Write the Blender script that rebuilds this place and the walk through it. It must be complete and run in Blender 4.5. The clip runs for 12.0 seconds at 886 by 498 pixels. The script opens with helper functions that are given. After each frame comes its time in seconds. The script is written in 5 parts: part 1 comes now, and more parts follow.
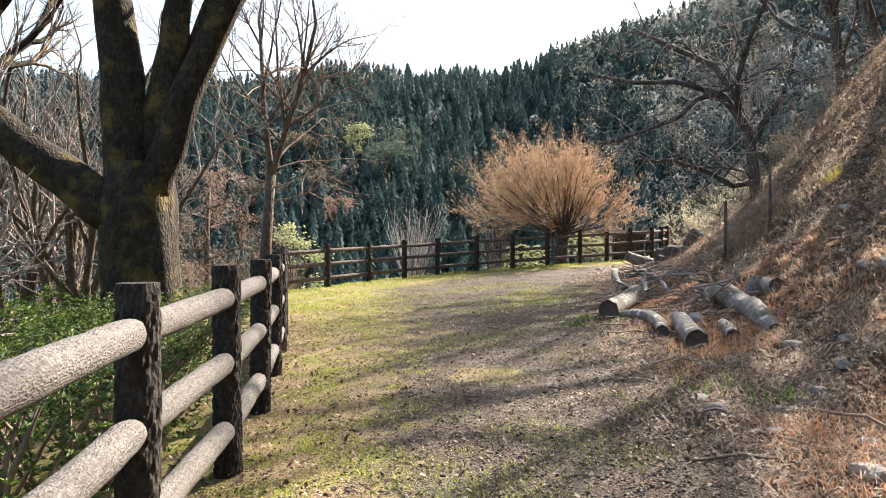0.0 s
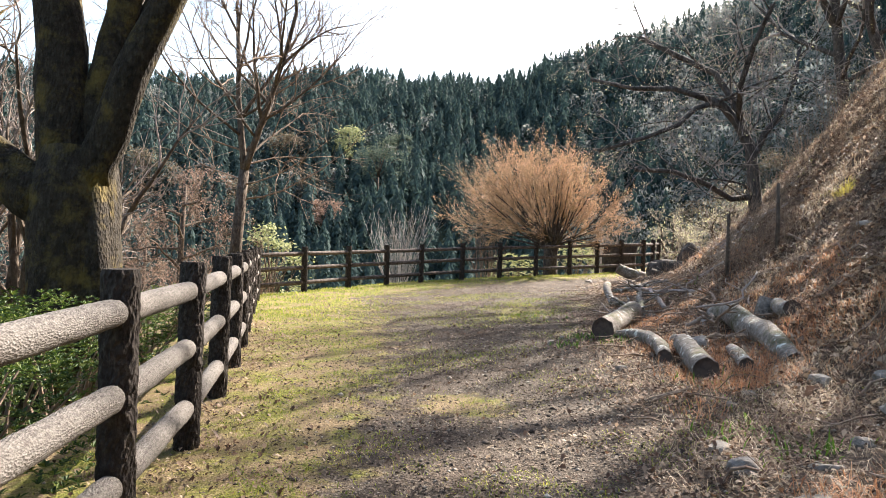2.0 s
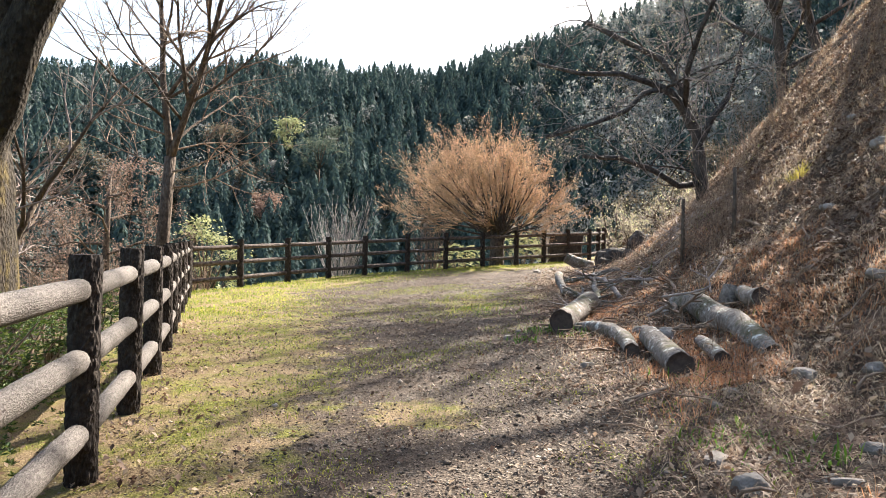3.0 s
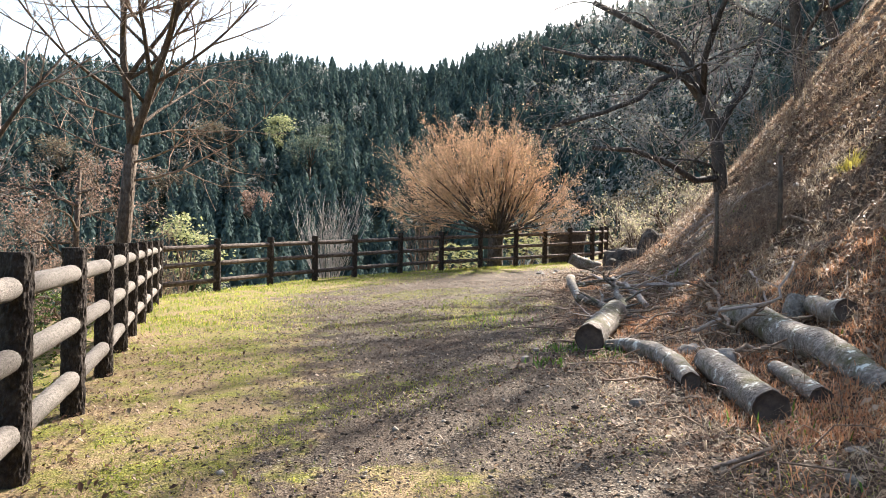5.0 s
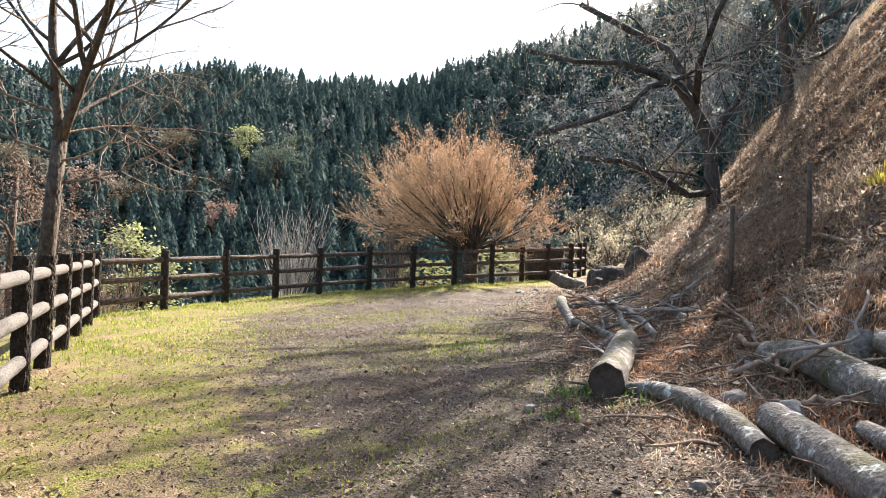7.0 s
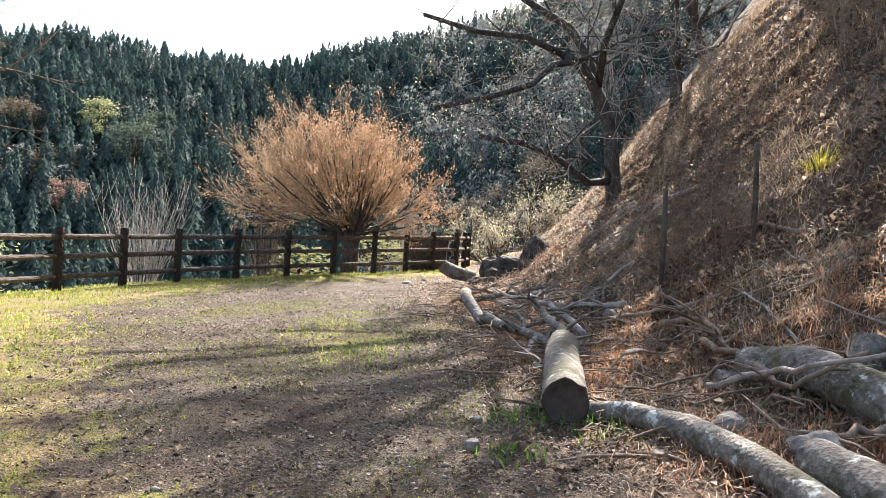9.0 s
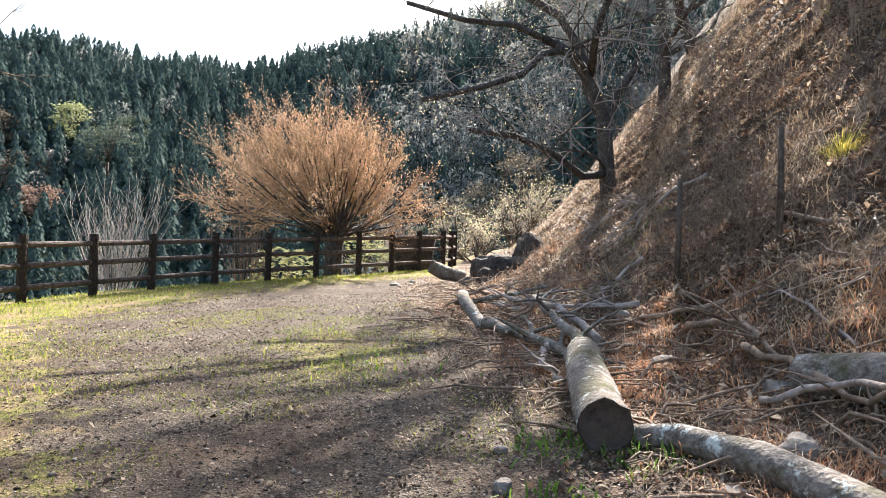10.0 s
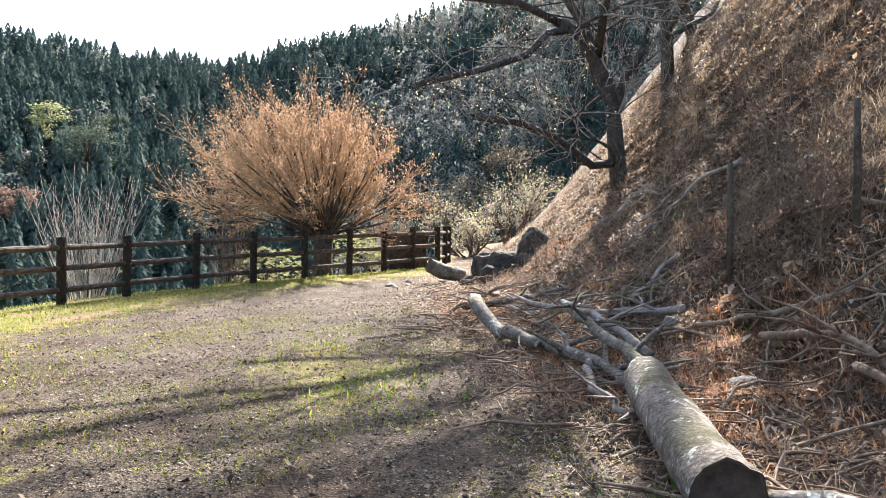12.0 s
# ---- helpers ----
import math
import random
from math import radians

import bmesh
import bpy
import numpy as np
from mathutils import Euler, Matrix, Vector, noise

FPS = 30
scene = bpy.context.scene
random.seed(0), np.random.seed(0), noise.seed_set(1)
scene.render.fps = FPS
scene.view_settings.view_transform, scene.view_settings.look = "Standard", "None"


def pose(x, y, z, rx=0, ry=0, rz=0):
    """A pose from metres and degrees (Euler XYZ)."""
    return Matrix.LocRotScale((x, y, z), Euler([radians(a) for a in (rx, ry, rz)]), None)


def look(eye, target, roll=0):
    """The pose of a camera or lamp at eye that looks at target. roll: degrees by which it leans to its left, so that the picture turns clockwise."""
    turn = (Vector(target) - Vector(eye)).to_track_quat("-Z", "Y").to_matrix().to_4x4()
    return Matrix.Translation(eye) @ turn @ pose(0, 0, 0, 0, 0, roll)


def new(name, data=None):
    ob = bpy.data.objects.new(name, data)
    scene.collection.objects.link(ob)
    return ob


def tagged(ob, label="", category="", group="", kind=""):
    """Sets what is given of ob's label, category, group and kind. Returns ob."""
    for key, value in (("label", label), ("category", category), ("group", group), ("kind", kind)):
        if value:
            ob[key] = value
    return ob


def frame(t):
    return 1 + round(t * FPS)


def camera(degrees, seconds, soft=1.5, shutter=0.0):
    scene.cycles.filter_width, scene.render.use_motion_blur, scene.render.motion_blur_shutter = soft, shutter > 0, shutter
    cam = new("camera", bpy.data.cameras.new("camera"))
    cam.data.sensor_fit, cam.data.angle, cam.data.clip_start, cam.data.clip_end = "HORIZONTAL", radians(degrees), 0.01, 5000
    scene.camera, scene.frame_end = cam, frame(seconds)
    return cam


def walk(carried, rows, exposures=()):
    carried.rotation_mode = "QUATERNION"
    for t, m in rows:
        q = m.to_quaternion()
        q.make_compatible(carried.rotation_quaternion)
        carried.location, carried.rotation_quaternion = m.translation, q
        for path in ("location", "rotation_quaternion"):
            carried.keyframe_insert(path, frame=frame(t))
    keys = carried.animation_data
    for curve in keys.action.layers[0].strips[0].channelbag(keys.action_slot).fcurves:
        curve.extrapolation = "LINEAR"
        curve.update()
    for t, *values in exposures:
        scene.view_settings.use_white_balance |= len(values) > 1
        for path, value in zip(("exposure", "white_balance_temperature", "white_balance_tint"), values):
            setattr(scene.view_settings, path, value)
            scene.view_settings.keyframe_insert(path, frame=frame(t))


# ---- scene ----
cam = camera(65.3, 12.0, soft=0.9)
PATH = [
    (0, (0.631, -0.458, 1.4), (0.439, 1.533, 1.375), 0.2),
    (0.5, (0.634, -0.366, 1.372), (0.425, 1.622, 1.334), 0.1),
    (1, (0.62, -0.066, 1.385), (0.49, 1.929, 1.402), 0.8),
    (1.5, (0.621, 0.19, 1.368), (0.483, 2.185, 1.373), 0.4),
    (2, (0.651, 0.503, 1.397), (0.493, 2.497, 1.392), 2.0),
    (2.5, (0.597, 0.85, 1.374), (0.52, 2.848, 1.393), 1.9),
    (3, (0.553, 1.22, 1.357), (0.56, 3.22, 1.334), 1.3),
    (3.5, (0.548, 1.579, 1.382), (0.554, 3.579, 1.394), 0.6),
    (3.7, (0.534, 1.699, 1.38), (0.546, 3.699, 1.355), 1.4),
    (5.3, (0.435, 2.932, 1.354), (0.472, 4.931, 1.328), 1.4),
    (5.5, (0.43, 3.053, 1.346), (0.474, 5.052, 1.303), 2.2),
    (6, (0.384, 3.441, 1.356), (0.524, 5.436, 1.336), 1.8),
    (6.5, (0.329, 3.74, 1.355), (0.466, 5.735, 1.346), 1.2),
    (7, (0.327, 4.119, 1.385), (0.451, 6.115, 1.404), 2.0),
    (7.5, (0.283, 4.543, 1.346), (0.559, 6.524, 1.389), 1.8),
    (7.7, (0.273, 4.726, 1.342), (0.615, 6.696, 1.371), 1.1),
    (9.3, (0.192, 5.94, 1.283), (0.707, 7.873, 1.271), 3.1),
    (9.5, (0.184, 6.072, 1.288), (0.708, 8.001, 1.234), 2.5),
    (10, (0.2, 6.435, 1.294), (0.745, 8.36, 1.302), 2.0),
    (10.5, (0.215, 6.736, 1.314), (0.745, 8.665, 1.291), 2.9),
    (11, (0.193, 7.035, 1.306), (0.788, 8.944, 1.28), 1.8),
    (11.5, (0.176, 7.261, 1.313), (0.792, 9.161, 1.225), 2.1),
    (12, (0.225, 7.519, 1.341), (0.81, 9.432, 1.335), 0.9),
]
walk(cam, [(t, look(eye, target, roll)) for t, eye, target, roll in PATH],
     exposures=[(0.0, 2.1, 6450, 9), (7.0, 2.12, 6400, 9), (12.0, 2.28, 6250, 9)])

# ---------- world, sun ----------
SUN_AZ, SUN_EL = radians(34), radians(37)          # azimuth from +y towards +x
world = bpy.data.worlds.new("sky")
scene.world = world
world.use_nodes = True
wn = world.node_tree
sky = wn.nodes.new("ShaderNodeTexSky")
sky.sky_type, sky.sun_disc = "NISHITA", False
sky.sun_elevation, sky.sun_rotation = SUN_EL, SUN_AZ
sky.dust_density, sky.air_density = 3.0, 1.2
wn.links.new(sky.outputs[0], wn.nodes["Background"].inputs[0])
wn.nodes["Background"].inputs[1].default_value = 0.09

sun = new("sun", bpy.data.lights.new("sun", "SUN"))
sun.data.energy, sun.data.angle, sun.data.color = 5.0, radians(0.5), (1.0, 0.91, 0.81)
toward = Vector((math.sin(SUN_AZ) * math.cos(SUN_EL), math.cos(SUN_AZ) * math.cos(SUN_EL), math.sin(SUN_EL)))
sun.matrix_world = Matrix.Translation(toward * 60) @ toward.to_track_quat("Z", "Y").to_matrix().to_4x4()

# ---------- materials ----------
class Nodes:
    """A node material under construction."""
    def __init__(self, name, rough=0.8, metal=0.0, spec=0.3):
        self.mat = bpy.data.materials.new(name)
        self.mat.use_nodes = True
        self.tree = self.mat.node_tree
        self.bsdf = self.tree.nodes["Principled BSDF"]
        self.bsdf.inputs["Roughness"].default_value = rough
        self.bsdf.inputs["Metallic"].default_value = metal
        self.bsdf.inputs["Specular IOR Level"].default_value = spec

    def node(self, kind, **sets):
        n = self.tree.nodes.new(kind)
        for key, value in sets.items():
            if key in n.inputs:
                n.inputs[key].default_value = value
        return n

    def link(self, a, b):
        self.tree.links.new(a, b)

    def coords(self, scale=(1, 1, 1), space="Object"):
        tc = self.node("ShaderNodeTexCoord")
        mp = self.node("ShaderNodeMapping")
        mp.inputs["Scale"].default_value = scale
        self.link(tc.outputs[space], mp.inputs["Vector"])
        return mp.outputs[0]

    def noise(self, scale, detail=4.0, rough=0.6, vec=None):
        n = self.node("ShaderNodeTexNoise", Scale=scale, Detail=detail, Roughness=rough)
        if vec is not None:
            self.link(vec, n.inputs["Vector"])
        return n.outputs["Fac"]

    def voronoi(self, scale, vec=None, out="Distance"):
        n = self.node("ShaderNodeTexVoronoi", Scale=scale)
        if vec is not None:
            self.link(vec, n.inputs["Vector"])
        return n.outputs[out]

    def ramp(self, fac, *stops):
        n = self.node("ShaderNodeValToRGB")
        el = n.color_ramp.elements
        while len(el) < len(stops):
            el.new(0.5)
        for e, (p, c) in zip(el, stops):
            e.position, e.color = p, (*c, 1)
        self.link(fac, n.inputs[0])
        return n.outputs[0]

    def mix(self, fac, a, b, kind="MIX"):
        n = self.node("ShaderNodeMix")
        n.data_type, n.blend_type = "RGBA", kind
        for src, slot in ((fac, 0), (a, 6), (b, 7)):
            if isinstance(src, (int, float)):
                n.inputs[slot].default_value = src
            elif isinstance(src, tuple):
                n.inputs[slot].default_value = (*src, 1)
            else:
                self.link(src, n.inputs[slot])
        return n.outputs[2]

    def attr(self, name):
        n = self.node("ShaderNodeAttribute")
        n.attribute_name = name
        return n.outputs["Fac"]

    def math(self, op, a, b):
        n = self.node("ShaderNodeMath")
        n.operation = op
        for src, slot in ((a, 0), (b, 1)):
            if isinstance(src, (int, float)):
                n.inputs[slot].default_value = src
            else:
                self.link(src, n.inputs[slot])
        return n.outputs[0]

    def island(self):
        return self.node("ShaderNodeNewGeometry").outputs["Random Per Island"]

    def done(self, colour, height=None, strength=0.5, distance=0.01, translucent=0.0):
        self.link(colour, self.bsdf.inputs["Base Color"])
        if height is not None:
            b = self.node("ShaderNodeBump", Strength=strength, Distance=distance)
            self.link(height, b.inputs["Height"])
            self.link(b.outputs[0], self.bsdf.inputs["Normal"])
        if translucent:
            t = self.node("ShaderNodeBsdfTranslucent")
            self.link(colour, t.inputs["Color"])
            m = self.node("ShaderNodeMixShader", Fac=translucent)
            self.link(self.bsdf.outputs[0], m.inputs[1])
            self.link(t.outputs[0], m.inputs[2])
            self.link(m.outputs[0], self.tree.nodes["Material Output"].inputs["Surface"])
        return self.mat


def ground_material():
    n = Nodes("earth_and_grass", 0.95, spec=0.15)
    v = n.coords()
    gravel = n.ramp(n.voronoi(75, v, "Color"), (0.0, (0.03, 0.021, 0.015)), (0.5, (0.095, 0.074, 0.056)), (0.85, (0.19, 0.155, 0.12)), (1.0, (0.36, 0.31, 0.25)))
    dirt = n.ramp(n.noise(9, 6, 0.7, v), (0.3, (0.03, 0.021, 0.015)), (0.7, (0.115, 0.085, 0.064)))
    path = n.mix(n.ramp(n.noise(1.3, 4, 0.6, v), (0.4, (0, 0, 0)), (0.62, (1, 1, 1))), gravel, dirt)
    litter = n.ramp(n.voronoi(45, v, "Color"), (0.0, (0.07, 0.045, 0.03)), (0.5, (0.2, 0.125, 0.085)), (1.0, (0.4, 0.29, 0.2)))
    litter = n.mix(n.ramp(n.noise(1.7, 3, 0.6, v), (0.42, (0, 0, 0)), (0.62, (1, 1, 1))), litter, dirt)
    soil = n.ramp(n.noise(16, 5, 0.7, v), (0.3, (0.03, 0.021, 0.015)), (0.7, (0.1, 0.07, 0.05)))
    path = n.mix(n.ramp(n.noise(0.75, 5, 0.7, v), (0.5, (0, 0, 0)), (0.6, (0.8, 0.8, 0.8))), path, soil)
    litter = n.mix(n.ramp(n.noise(1.1, 6, 0.75, v), (0.46, (0, 0, 0)), (0.6, (1, 1, 1))), litter, soil)
    turf = n.ramp(n.noise(38, 5, 0.75, v), (0.3, (0.05, 0.05, 0.014)), (0.52, (0.16, 0.16, 0.034)), (0.75, (0.38, 0.33, 0.09)))
    straw = n.ramp(n.noise(60, 3, 0.7, v), (0.3, (0.09, 0.06, 0.035)), (0.7, (0.34, 0.25, 0.14)))
    turf = n.mix(n.ramp(n.noise(2.2, 6, 0.7, v), (0.4, (0, 0, 0)), (0.56, (1, 1, 1))), turf, straw)
    wood = n.ramp(n.noise(0.3, 5, 0.7, v), (0.3, (0.02, 0.03, 0.02)), (0.7, (0.06, 0.07, 0.04)))
    edge = n.math("ADD", n.attr("grass"), n.math("MULTIPLY", n.math("SUBTRACT", n.noise(3.5, 5, 0.7, v), 0.5), 1.5))
    col = n.mix(n.ramp(edge, (0.42, (0, 0, 0)), (0.6, (1, 1, 1))), path, turf)
    edge2 = n.math("ADD", n.attr("litter"), n.math("MULTIPLY", n.math("SUBTRACT", n.noise(4.5, 5, 0.7, v), 0.5), 1.2))
    col = n.mix(n.ramp(edge2, (0.42, (0, 0, 0)), (0.6, (1, 1, 1))), col, litter)
    col = n.mix(n.attr("forest"), col, wood)
    h = n.math("ADD", n.voronoi(75, v), n.math("MULTIPLY", n.noise(14, 6, 0.75, v), 1.5))
    return n.done(col, h, 0.8, 0.012)


def bark_material(name, dark, mid, light, scale=9.0, stretch=0.25, moss=None, depth=0.02, lichen=None, blotch=0.5):
    n = Nodes(name, 0.9, spec=0.2)
    v = n.coords((1, 1, stretch))
    f = n.noise(scale, 6, 0.7, v)
    col = n.ramp(f, (0.3, dark), (0.52, mid), (0.75, light))
    col = n.mix(n.ramp(n.noise(scale * 0.35, 6, 0.7, n.coords()), (0.4, (0, 0, 0)), (0.75, (1, 1, 1))), col, n.mix(blotch, col, light))
    if moss:
        col = n.mix(n.ramp(n.noise(2.6, 6, 0.7, n.coords()), (0.5, (0, 0, 0)), (0.66, (1, 1, 1))), col, moss)
    if lichen:
        col = n.mix(n.ramp(n.noise(7.5, 7, 0.75, n.coords()), (0.57, (0, 0, 0)), (0.62, (1, 1, 1))), col, lichen)
    h = n.math("ADD", f, n.math("MULTIPLY", n.voronoi(scale * 1.6, v), 0.8))
    return n.done(col, h, 1.0, depth)


def leaf_material(name, a, b, c, translucent=0.35, rough=0.6):
    n = Nodes(name, rough, spec=0.25)
    col = n.ramp(n.island(), (0.0, a), (0.5, b), (1.0, c))
    col = n.mix(n.ramp(n.noise(0.9, 3, 0.6, n.coords()), (0.35, (0, 0, 0)), (0.65, (1, 1, 1))), col, n.mix(0.55, col, a))
    return n.done(col, translucent=translucent)


M_GROUND = ground_material()
M_POST = bark_material("dark_concrete_bark", (0.012, 0.009, 0.007), (0.03, 0.023, 0.019), (0.1, 0.082, 0.068), 34, 0.55, depth=0.016)
M_RAIL = bark_material("weathered_pale_rail", (0.05, 0.042, 0.036), (0.15, 0.132, 0.118), (0.26, 0.238, 0.215), 75, 0.55, depth=0.008, blotch=0.25)
M_RAIL_DARK = bark_material("weathered_brown_rail", (0.03, 0.022, 0.018), (0.08, 0.06, 0.05), (0.26, 0.22, 0.19), 22, 0.3, depth=0.012)
M_BARK_BIG = bark_material("mossy_dark_bark", (0.008, 0.006, 0.004), (0.026, 0.02, 0.014), (0.085, 0.068, 0.046), 24, 0.5, (0.13, 0.095, 0.028), 0.03)
M_BARK = bark_material("brown_bark", (0.032, 0.023, 0.017), (0.085, 0.063, 0.047), (0.21, 0.165, 0.125), 18, 0.4)
M_BARK_DARK = bark_material("dark_cherry_bark", (0.02, 0.016, 0.014), (0.06, 0.05, 0.043), (0.16, 0.14, 0.125), 14, 0.5)
M_BARK_PALE = bark_material("pale_grey_twig_bark", (0.2, 0.17, 0.15), (0.38, 0.34, 0.31), (0.6, 0.56, 0.52), 12, 0.4)
M_LOG = bark_material("lichen_spotted_log_bark", (0.04, 0.032, 0.026), (0.15, 0.125, 0.105), (0.36, 0.32, 0.28), 26, 1.0, (0.075, 0.07, 0.03), 0.008, (0.5, 0.51, 0.46))
M_TWIG = bark_material("dry_brown_twig", (0.08, 0.05, 0.035), (0.2, 0.14, 0.1), (0.38, 0.29, 0.22), 12, 0.5)
M_TWIG_GREY = bark_material("grey_pink_twig", (0.13, 0.1, 0.085), (0.28, 0.23, 0.2), (0.46, 0.4, 0.36), 12, 0.5)
M_TWIG_GOLD = bark_material("warm_twig_bark", (0.18, 0.12, 0.07), (0.34, 0.23, 0.14), (0.5, 0.38, 0.25), 12, 0.5)
M_BUD = leaf_material("orange_bud", (0.46, 0.27, 0.18), (0.56, 0.36, 0.24), (0.6, 0.46, 0.24), 0.5)
M_BLOSSOM = leaf_material("pale_pink_bud_and_green_leaf", (0.4, 0.36, 0.2), (0.52, 0.45, 0.38), (0.46, 0.48, 0.2), 0.6)
M_RUST = leaf_material("withered_rust_leaf", (0.2, 0.12, 0.09), (0.33, 0.22, 0.165), (0.46, 0.34, 0.27), 0.35)
M_HEDGE = leaf_material("fresh_green_hedge_leaf", (0.02, 0.045, 0.008), (0.055, 0.1, 0.016), (0.22, 0.26, 0.045), 0.28, 0.55)
M_GRASS = leaf_material("yellow_green_grass", (0.09, 0.14, 0.018), (0.28, 0.32, 0.045), (0.58, 0.52, 0.12), 0.55)
M_STRAW = leaf_material("dry_straw", (0.2, 0.13, 0.08), (0.42, 0.31, 0.2), (0.66, 0.55, 0.39), 0.4)
M_FERN = leaf_material("dead_orange_fern", (0.32, 0.14, 0.07), (0.54, 0.27, 0.14), (0.68, 0.44, 0.25), 0.45)
M_STALK = leaf_material("dead_stalk", (0.1, 0.06, 0.04), (0.22, 0.15, 0.1), (0.42, 0.32, 0.22), 0.2)
M_WEED = leaf_material("fresh_green_weed", (0.05, 0.12, 0.015), (0.12, 0.22, 0.03), (0.25, 0.34, 0.06), 0.5)
M_YELLOW = leaf_material("bright_yellow_grass", (0.45, 0.36, 0.06), (0.62, 0.52, 0.1), (0.72, 0.64, 0.22), 0.5)
M_LEAFLITTER = leaf_material("fallen_brown_leaf", (0.05, 0.028, 0.018), (0.19, 0.11, 0.07), (0.58, 0.45, 0.32), 0.4)
M_CHIP = leaf_material("trodden_leaf_scrap", (0.025, 0.016, 0.011), (0.085, 0.06, 0.042), (0.36, 0.28, 0.19), 0.15, 0.8)
# Far cedars: the valley haze is put into this lighter, bluish green.
M_CONIFER = leaf_material("haze_blue_cedar_foliage", (0.04, 0.066, 0.066), (0.055, 0.088, 0.08), (0.078, 0.112, 0.088), 0.35, 0.95)
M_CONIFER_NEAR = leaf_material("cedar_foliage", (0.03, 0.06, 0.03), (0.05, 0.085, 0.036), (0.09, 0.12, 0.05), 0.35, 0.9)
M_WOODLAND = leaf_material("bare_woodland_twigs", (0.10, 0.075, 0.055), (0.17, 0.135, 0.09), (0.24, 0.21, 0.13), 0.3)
# Far woodland: paler and greyer than M_WOODLAND, with haze mixed into the colour.
M_WOODLAND_FAR = leaf_material("haze_grey_woodland", (0.15, 0.17, 0.165), (0.21, 0.225, 0.21), (0.29, 0.28, 0.25), 0.45, 0.95)
M_PALE_LEAF = leaf_material("pale_yellow_green_leaf", (0.2, 0.23, 0.1), (0.34, 0.36, 0.17), (0.5, 0.48, 0.3), 0.4)
M_PINE = leaf_material("grey_green_pine", (0.06, 0.085, 0.065), (0.1, 0.125, 0.09), (0.17, 0.18, 0.13), 0.4, 0.9)
M_WHITE_BLOSSOM = leaf_material("white_blossom", (0.5, 0.45, 0.4), (0.65, 0.6, 0.55), (0.75, 0.72, 0.66), 0.4)


def stone_material():
    n = Nodes("grey_brown_stone", 0.9, spec=0.25)
    v = n.coords()
    col = n.ramp(n.noise(7, 6, 0.7, v), (0.3, (0.10, 0.085, 0.07)), (0.7, (0.36, 0.32, 0.28)))
    return n.done(col, n.noise(22, 6, 0.7, v), 0.7, 0.02)


def cut_material():
    n = Nodes("weathered_cut_wood", 0.85)
    v = n.coords()
    col = n.ramp(n.noise(14, 6, 0.75, v), (0.35, (0.035, 0.024, 0.018)), (0.7, (0.17, 0.12, 0.085)))
    col = n.mix(n.noise(6, 5, 0.7, v), col, (0.06, 0.045, 0.04))
    return n.done(col, n.noise(30, 5, 0.7, v), 0.5, 0.01)


M_STONE, M_CUT = stone_material(), cut_material()
M_WIRE = bark_material("rusty_wire", (0.06, 0.04, 0.03), (0.17, 0.12, 0.09), (0.4, 0.32, 0.25), 20, 1.0)
M_ROCK_DARK = bark_material("dark_earthy_rock", (0.02, 0.016, 0.013), (0.05, 0.042, 0.035), (0.12, 0.1, 0.085), 6, 1.0)


# ---------- mesh helpers ----------
class Geo:
    """Vertices and faces gathered for one mesh."""
    def __init__(self):
        self.v, self.f = [], []

    def tube(self, pts, radii, sides=6, cap=True, rough=0.0, rng=None):
        base = len(self.v)
        n = len(pts)
        ref = Vector((0.31, 0.17, 0.93))
        for i, p in enumerate(pts):
            d = (pts[min(i + 1, n - 1)] - pts[max(i - 1, 0)])
            if d.length < 1e-7:
                d = Vector((0, 0, 1))
            d.normalize()
            if abs(d.dot(ref)) > 0.97:
                ref = Vector((0.9, 0.3, 0.1))
            a = d.cross(ref).normalized()
            b = d.cross(a)
            for k in range(sides):
                t = 2 * math.pi * k / sides
                r = radii[i]
                if rough:
                    r *= 1 + rough * (noise.noise(Vector((p.x * 3 + math.cos(t) * 2, p.y * 3 + math.sin(t) * 2, p.z * 2.2))))
                q = p + a * (math.cos(t) * r) + b * (math.sin(t) * r)
                self.v.append((q.x, q.y, q.z))
        for i in range(n - 1):
            for k in range(sides):
                k2 = (k + 1) % sides
                self.f.append((base + i * sides + k, base + i * sides + k2, base + (i + 1) * sides + k2, base + (i + 1) * sides + k))
        if cap:
            self.f.append(tuple(base + k for k in reversed(range(sides))))
            self.f.append(tuple(base + (n - 1) * sides + k for k in range(sides)))

    def leaf(self, p, d, up, length, width):
        """A leaf blade: a bent diamond of two triangles."""
        side = d.cross(up)
        if side.length < 1e-5:
            side = Vector((1, 0, 0))
        side.normalize()
        b = len(self.v)
        m = p + d * (length * 0.5) + up * (length * 0.12)
        e = p + d * length
        l, r = m + side * (width * 0.5), m - side * (width * 0.5)
        self.v += [tuple(p), tuple(l), tuple(e), tuple(r)]
        self.f += [(b, b + 1, b + 2), (b, b + 2, b + 3)]

    def mesh(self, name, mat, smooth=True):
        me = bpy.data.meshes.new(name)
        me.from_pydata(self.v, [], self.f)
        if smooth:
            me.shade_smooth()
        me.materials.append(mat)
        return me


def part(name, geo, mat, parent=None, label="", smooth=True):
    me = geo.mesh(name, mat, smooth) if isinstance(geo, Geo) else geo
    if not me.materials:
        me.materials.append(mat)
    ob = new(name, me)
    ob.parent = parent
    if label:
        ob["label"] = label
    return ob


